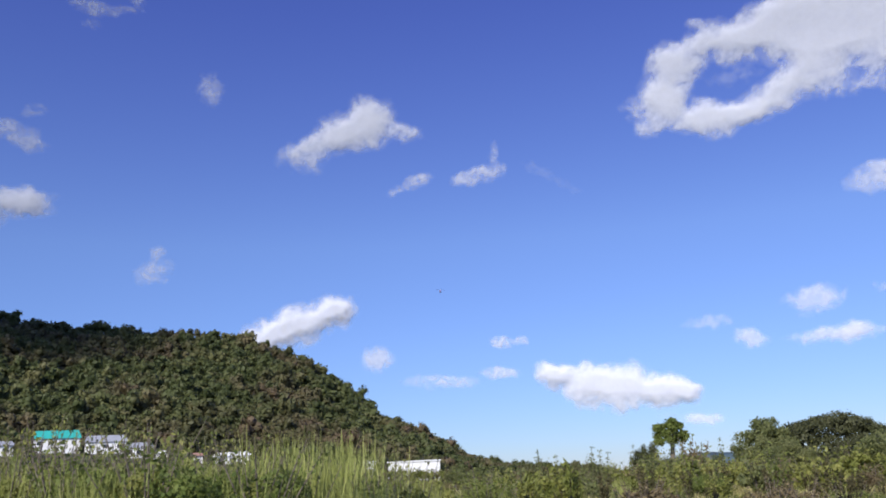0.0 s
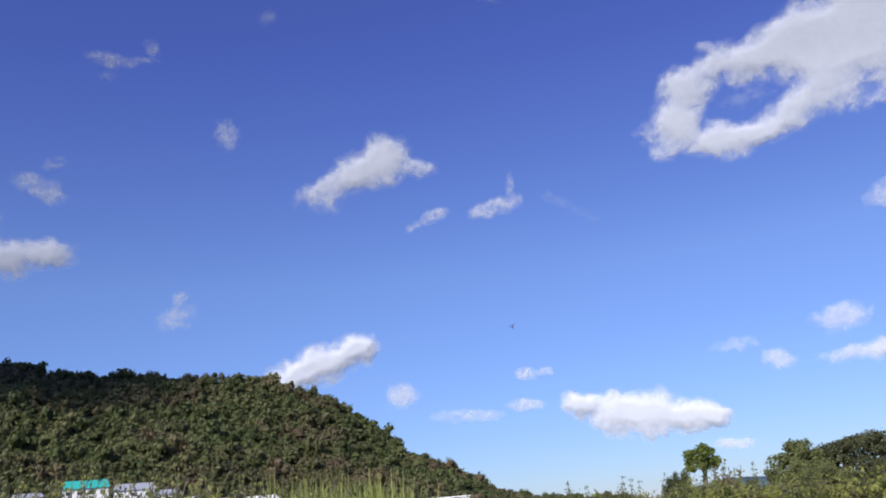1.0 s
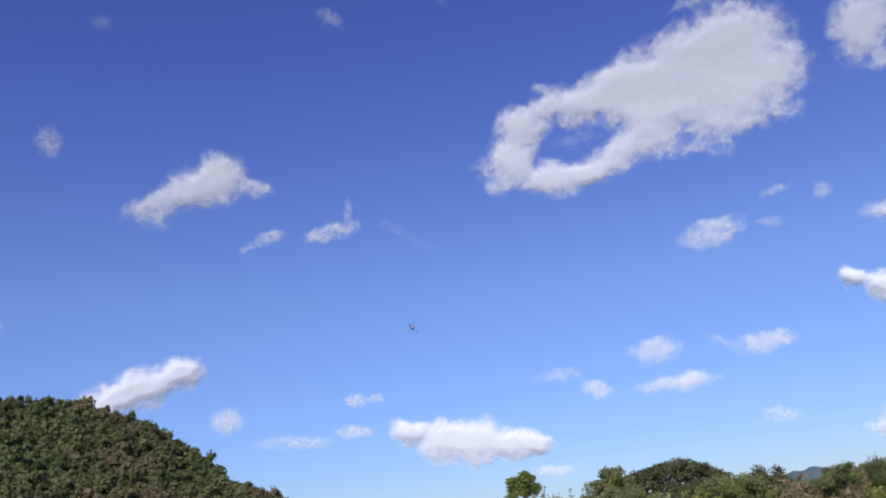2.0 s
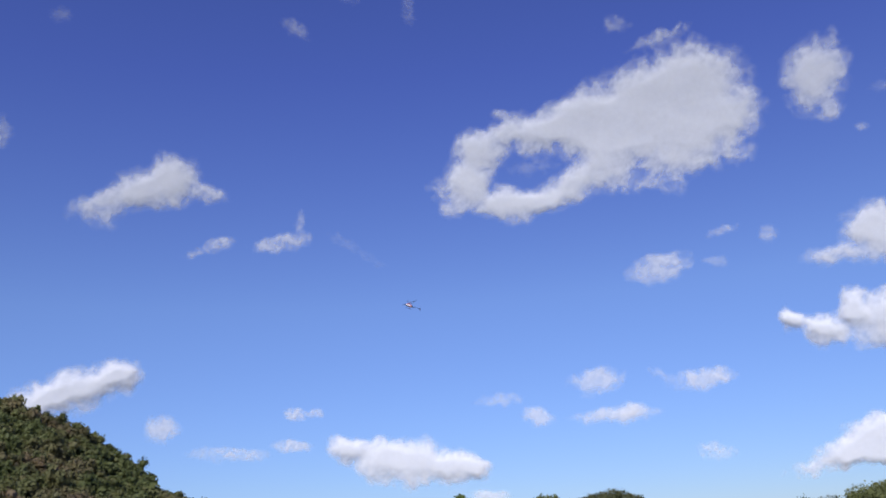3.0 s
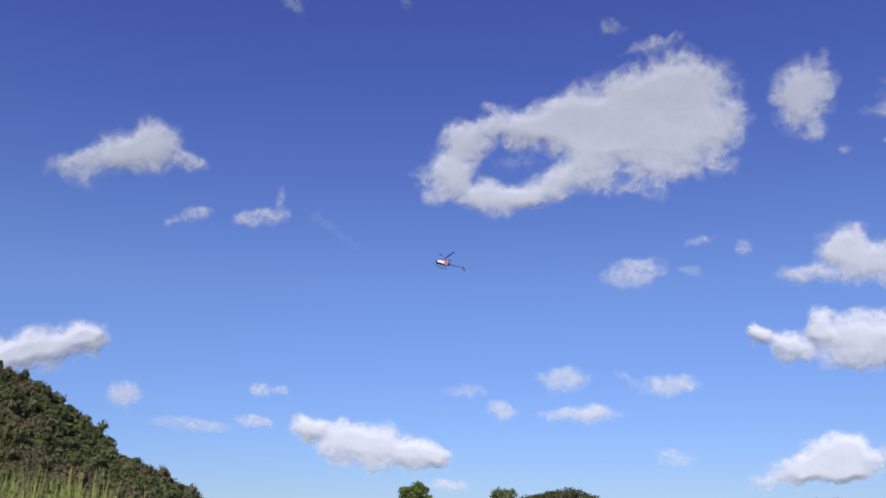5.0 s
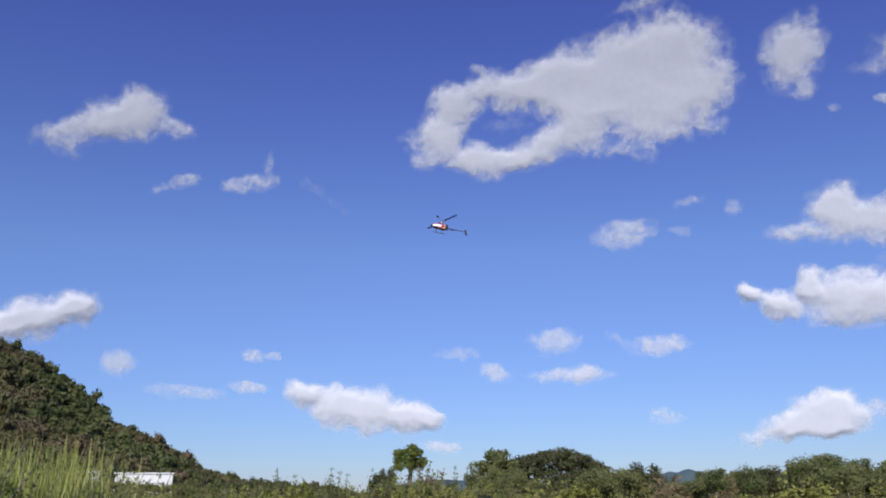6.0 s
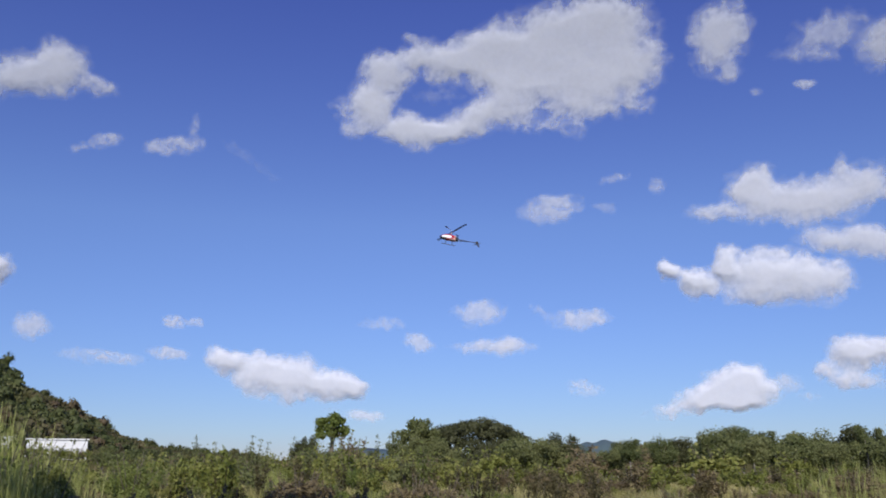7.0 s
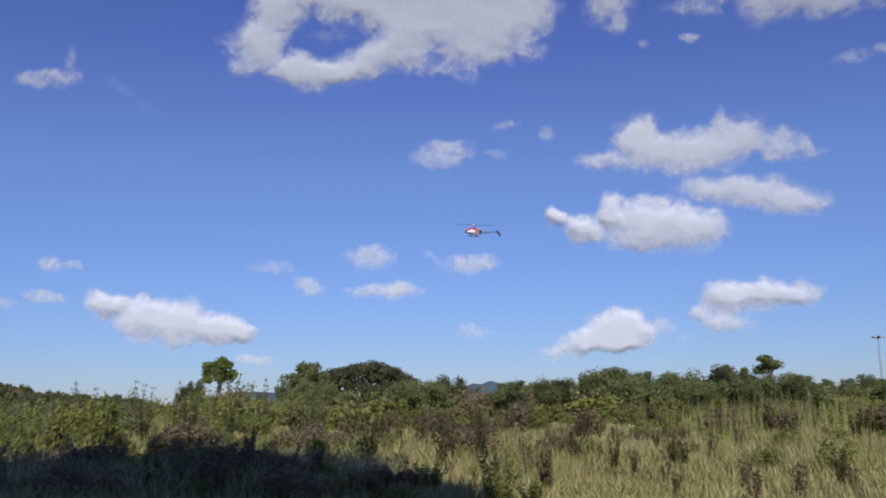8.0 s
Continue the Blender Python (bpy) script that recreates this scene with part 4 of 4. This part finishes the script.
HELI, ROTOR, TAIL = helicopter()
FLIGHT = [  # seconds, bearing, elevation, distance, turn of the nose towards the viewer, nose up, bank
    (0.0, -0.27, 11.96, 122.1, 84, 4, 0), (0.5, 1.15, 11.62, 113.4, 86, 4, 0), (1.0, 3.03, 11.50, 104.6, 84, 4, 4), (1.5, 5.22, 11.90, 95.9, 78, 6, 8),
    (2.0, 7.63, 12.74, 87.2, 58, 14, 10), (2.2, 8.61, 13.36, 82.8, 50, 15, 10), (3.3, 12.46, 15.67, 58.9, 14, 16, 12), (3.5, 12.83, 16.12, 55.0, 8, 17, 13),
    (3.8, 13.32, 16.37, 51.2, 6, 17, 15), (4.0, 13.53, 16.50, 48.5, 6, 18, 16), (4.2, 14.51, 16.44, 45.8, 6, 17, 18), (5.3, 15.00, 17.29, 33.8, 4, 15, 20),
    (5.5, 15.03, 17.37, 32.5, 4, 15, 16), (6.0, 15.71, 16.99, 29.4, 6, 14, 26), (6.5, 17.64, 15.85, 27.5, 5, 18, 26), (7.0, 21.26, 14.32, 27.3, 5, 13, 26),
    (7.5, 25.62, 12.72, 28.9, 6, 12, 22), (7.7, 27.48, 11.98, 29.8, 6, 8, 12), (8.0, 30.11, 11.04, 31.2, 5, 3, -3)]
SPIN = [(0.0, 3540), (3.5, 1440), (4.0, 1215), (5.3, 495), (5.4, 445), (5.5, 362), (5.6, 338), (5.7, 292), (5.8, 232), (5.9, 184), (6.0, 135), (6.1, 80), (6.2, 25),
        (6.3, -20), (6.4, -75), (6.5, -150), (6.6, -185), (6.7, -230), (6.8, -295), (6.9, -350), (7.0, -410), (7.1, -450), (7.2, -515), (7.3, -552), (7.4, -592), (7.5, -632), (8.0, -905)]

# ---- clouds in view, and one added out of view ----
cloud("thin white wisp of cloud high in the blue sky",
      [(-23.41, 29.14, 1.01, 0.44, -5, 0.42),
       (-21.76, 29.12, 1.64, 0.27, 10, 0.23),
       (-20.55, 30.04, 0.50, 0.65, 25, 0.23),
       (-23.38, 28.15, 0.64, 0.40, 5, 0.15)])
cloud("faint small white cloud puff",
      [(-15.56, 24.92, 0.76, 0.92, -10, 0.28)])
cloud("small ragged white cloud",
      [(-27.21, 21.18, 1.54, 0.64, -18, 0.46),
       (-26.29, 22.76, 0.76, 0.36, 21, 0.28)])
cloud("dense bright white flat cloud",
      [(-26.85, 17.27, 1.80, 0.87, 2, 1.00),
       (-28.88, 16.84, 1.35, 1.13, 3, 1.00),
       (-30.73, 17.07, 1.45, 1.30, 3, 1.00),
       (-29.31, 18.80, 0.41, 1.12, 4, 0.42)])
cloud("faint torn white cloud puff",
      [(-18.80, 13.48, 1.15, 0.71, 20, 0.30),
       (-18.55, 14.53, 0.52, 0.48, 61, 0.28)])
cloud("soft white cloud with a rounded peak",
      [(-8.76, 21.19, 1.96, 1.01, 18, 0.67),
       (-6.69, 22.46, 2.04, 1.15, 27, 0.95),
       (-4.72, 23.22, 1.65, 1.32, 6, 1.00),
       (-2.49, 22.44, 1.35, 0.70, -14, 0.67),
       (-5.60, 21.95, 2.30, 0.80, 14, 0.75)])
cloud("small white scrap of cloud",
      [(-1.45, 19.19, 0.95, 0.42, 19, 0.42),
       (-2.84, 18.68, 1.01, 0.31, 25, 0.20)])
cloud("small white cloud with an upright tip",
      [(2.85, 19.39, 1.56, 0.58, 10, 0.52),
       (3.82, 20.51, 0.39, 0.94, -8, 0.26)])
cloud("very thin streak of cloud",
      [(6.90, 19.35, 1.63, 0.44, -30, 0.075),
       (8.63, 18.26, 1.17, 0.44, -30, 0.06)])
cloud("bright white cloud rising behind the wooded ridge",
      [(-9.43, 10.13, 2.53, 1.16, 17, 1.00),
       (-7.32, 10.98, 1.31, 0.88, 8, 1.00),
       (-11.43, 9.45, 1.60, 1.08, 14, 1.00)], relief=0.95)
cloud("small round white cloud",
      [(-4.60, 7.75, 1.06, 0.77, 8, 0.67)])
cloud("flat thin white cloud low in the sky",
      [(-0.54, 6.12, 2.19, 0.40, -3, 0.50)])
cloud("flat thin white cloud low in the sky",
      [(3.35, 6.45, 1.17, 0.36, -3, 0.50)])
cloud("small pair of white cloud puffs",
      [(3.56, 8.44, 0.70, 0.37, -4, 0.59),
       (4.86, 8.40, 0.51, 0.29, -4, 0.46)])
cloud("broad heaped white cloud with a grey base",
      [(6.98, 6.05, 1.36, 0.80, -19, 1.00),
       (9.19, 5.33, 1.84, 1.14, -4, 1.00),
       (11.21, 5.19, 2.02, 1.28, -4, 1.00),
       (13.27, 4.76, 1.71, 1.05, -4, 1.00),
       (14.86, 4.50, 0.95, 0.63, -4, 1.00),
       (10.92, 4.15, 2.43, 0.63, -4, 0.67)], relief=0.95)
cloud("small flat white cloud low over the trees",
      [(15.68, 2.78, 1.26, 0.41, -4, 0.67),
       (13.60, 3.13, 1.02, 0.31, -4, 0.23)])
cloud("small white cloud over the field",
      [(19.17, 7.47, 1.02, 0.58, -15, 0.63)])
cloud("faint flat wisp of cloud",
      [(16.75, 8.67, 1.50, 0.44, 1, 0.17)])
cloud("soft white cloud with a domed top",
      [(23.17, 9.43, 1.69, 0.77, -0, 0.63),
       (22.61, 8.51, 0.59, 0.37, 0, 0.26)])
cloud("long flat white cloud",
      [(24.02, 7.15, 2.58, 0.48, -0, 0.67),
       (25.03, 7.40, 1.18, 0.44, -0, 0.71)])
cloud("soft white cloud with a thin tail",
      [(29.63, 8.90, 1.85, 0.59, 4, 0.60),
       (27.28, 9.38, 1.04, 0.37, -31, 0.30)])
cloud("thin ragged white cloud",
      [(28.23, 16.15, 1.91, 0.88, 7, 0.46),
       (31.67, 15.93, 0.81, 0.47, -22, 0.20)])
cloud("scraps of thin cloud",
      [(32.37, 17.87, 1.02, 0.29, 10, 0.20),
       (35.13, 17.26, 0.54, 0.54, -3, 0.23)])
cloud("large white cloud with a ragged crest",
      [(41.14, 16.56, 1.56, 1.28, -5, 1.00),
       (42.89, 15.61, 3.13, 1.41, -5, 0.95),
       (39.16, 15.23, 2.19, 0.65, -4, 0.67),
       (45.18, 15.27, 2.07, 1.40, -6, 0.90),
       (47.15, 16.02, 1.63, 1.32, 15, 0.90),
       (46.38, 17.39, 0.40, 0.97, 6, 0.50),
       (49.54, 15.38, 2.29, 0.95, -12, 0.67),
       (51.73, 14.78, 0.99, 0.44, -7, 0.42)])
cloud("flat white cloud with a grey base",
      [(47.26, 12.80, 3.18, 0.98, -6, 0.90),
       (50.19, 11.83, 2.14, 0.89, -6, 0.90),
       (44.58, 13.02, 1.42, 0.71, -5, 0.67)])
cloud("white cloud with a long curled tail",
      [(41.57, 11.15, 3.18, 1.44, -4, 1.00),
       (39.08, 11.90, 0.78, 1.16, -3, 0.95),
       (44.44, 10.72, 1.76, 1.28, -4, 0.90),
       (37.28, 10.89, 1.16, 0.94, -33, 1.00),
       (35.58, 11.80, 0.91, 0.55, -32, 0.95),
       (41.16, 10.09, 2.95, 0.65, -3, 0.67)], relief=0.95)
cloud("bright heaped white cloud with a shaded base",
      [(39.04, 4.65, 1.85, 1.08, 13, 1.00),
       (39.87, 4.26, 1.68, 1.01, -2, 1.00),
       (37.36, 3.82, 1.86, 0.79, 14, 1.00),
       (38.88, 3.57, 2.32, 0.50, 2, 0.95),
       (35.09, 2.93, 1.59, 0.36, 4, 0.50)], relief=0.95)
cloud("bright flat-topped white cloud",
      [(45.91, 6.28, 1.39, 0.98, -3, 1.00),
       (47.97, 6.28, 2.25, 0.80, -3, 1.00),
       (49.83, 6.25, 1.45, 0.75, -3, 0.90),
       (45.87, 4.70, 1.72, 0.63, -2, 0.67),
       (44.38, 5.29, 0.74, 0.57, -2, 0.67)], relief=0.95)
cloud("faint grey cloud scrap",
      [(42.10, 4.63, 0.89, 0.54, -17, 0.28),
       (43.19, 3.74, 0.75, 0.25, -2, 0.15)])
cloud("faint small cloud near the horizon",
      [(29.85, 4.48, 1.03, 0.51, -11, 0.25)])
cloud("very large bright white cloud with a ragged ring at one end",
      [(31.67, 27.53, 3.40, 2.18, -5, 1.00),
       (27.76, 26.54, 4.13, 2.23, 12, 1.00),
       (24.08, 26.12, 2.87, 1.68, 19, 1.00),
       (32.86, 25.06, 2.65, 2.39, -10, 1.00),
       (30.29, 23.26, 3.05, 1.72, -9, 0.90),
       (34.79, 25.01, 1.21, 1.54, -11, 0.67),
       (19.09, 25.90, 1.91, 1.02, 16, 0.90),
       (21.40, 25.68, 2.00, 1.17, 15, 1.00),
       (25.94, 24.56, 3.04, 1.74, -7, 1.00),
       (16.75, 24.83, 1.62, 1.39, -3, 0.95),
       (15.86, 22.95, 1.55, 1.62, -2, 1.00),
       (15.25, 21.56, 1.55, 0.89, 13, 0.67),
       (18.33, 21.29, 2.29, 1.00, -8, 1.00),
       (20.88, 21.37, 1.84, 0.92, 1, 1.00),
       (22.99, 22.03, 1.68, 1.03, 15, 0.95),
       (25.04, 22.81, 2.09, 1.31, -6, 0.90),
       (18.66, 26.87, 1.17, 0.40, -28, 0.50),
       (20.31, 23.47, 1.91, 0.81, 4, 0.30),
       (29.60, 25.40, 3.60, 2.00, -4, 1.00),
       (28.40, 21.60, 2.60, 0.90, -8, 0.50),
       (33.90, 22.60, 1.60, 0.90, -20, 0.48),
       (13.90, 22.60, 1.10, 0.90, 30, 0.45)])
cloud("thin streak of cloud",
      [(30.28, 30.33, 1.78, 0.49, 10, 0.26),
       (27.50, 31.65, 0.91, 0.49, -8, 0.20)])
cloud("tall oval white cloud",
      [(39.65, 26.03, 1.73, 2.07, -24, 0.90),
       (40.22, 24.17, 0.70, 1.02, -13, 0.59),
       (41.03, 27.81, 0.44, 1.00, -15, 0.25),
       (38.47, 23.05, 0.49, 1.03, -12, 0.15)])
cloud("ragged white cloud with a thin hollow",
      [(46.48, 25.13, 2.10, 1.11, 4, 0.63),
       (45.01, 24.14, 1.90, 0.59, -11, 0.46),
       (49.44, 23.91, 1.21, 1.57, -13, 0.67)])
cloud("tiny bright puff of cloud",
      [(44.82, 22.40, 0.56, 0.27, -10, 0.59)])
cloud("tiny faint puff of cloud",
      [(41.79, 22.37, 0.36, 0.24, -8, 0.28)])
cloud("broad white cloud bank",
      [(52.19, 23.72, 3.57, 1.08, -12, 0.90),
       (50.43, 22.94, 1.80, 0.45, -10, 0.50),
       (56.36, 23.39, 1.70, 0.92, -13, 0.90)])
cloud("thin scrap of cloud",
      [(54.44, 19.91, 1.22, 0.43, 6, 0.25),
       (56.09, 20.11, 0.43, 0.29, -11, 0.42)])
cloud("faint high wisp of cloud",
      [(3.72, 32.90, 0.95, 0.49, -26, 0.18),
       (6.80, 35.14, 1.31, 0.45, -17, 0.18)])
cloud("faint high wisp of cloud",
      [(12.16, 34.07, 0.43, 0.97, 0, 0.12),
       (-12.47, 32.17, 0.65, 0.50, 14, 0.13)])
# added behind the viewer, out of view, to darken the hill's crest
cloud("unseen thick cloud, added to shade the crest of the hill",
      [(213.8, 39.5, 1.75, 1.45, 20, 1.00),
       (216.0, 40.2, 1.8, 1.5, 10, 1.00)], relief=0.95)



def motions():
    rows = []
    for t, az, el, d, nose, up, bank in FLIGHT:
        x, y = d * math.cos(radians(el)) * math.sin(radians(az)), d * math.cos(radians(el)) * math.cos(radians(az))
        rows.append((t, pose(x, y, EYE[2] + d * math.sin(radians(el)), up, bank, 90 - az + nose)))
    walk(HELI, rows)
    times = [i / 10 for i in range(81)]
    walk(ROTOR, [(t, pose(0, 0, 0.235, 0, 0, float(np.interp(t, [s[0] for s in SPIN], [s[1] for s in SPIN])))) for t in times])
    walk(TAIL, [(t, pose(0.02, -0.86, 0, t * 780, 0, 0)) for t in times])


motions()
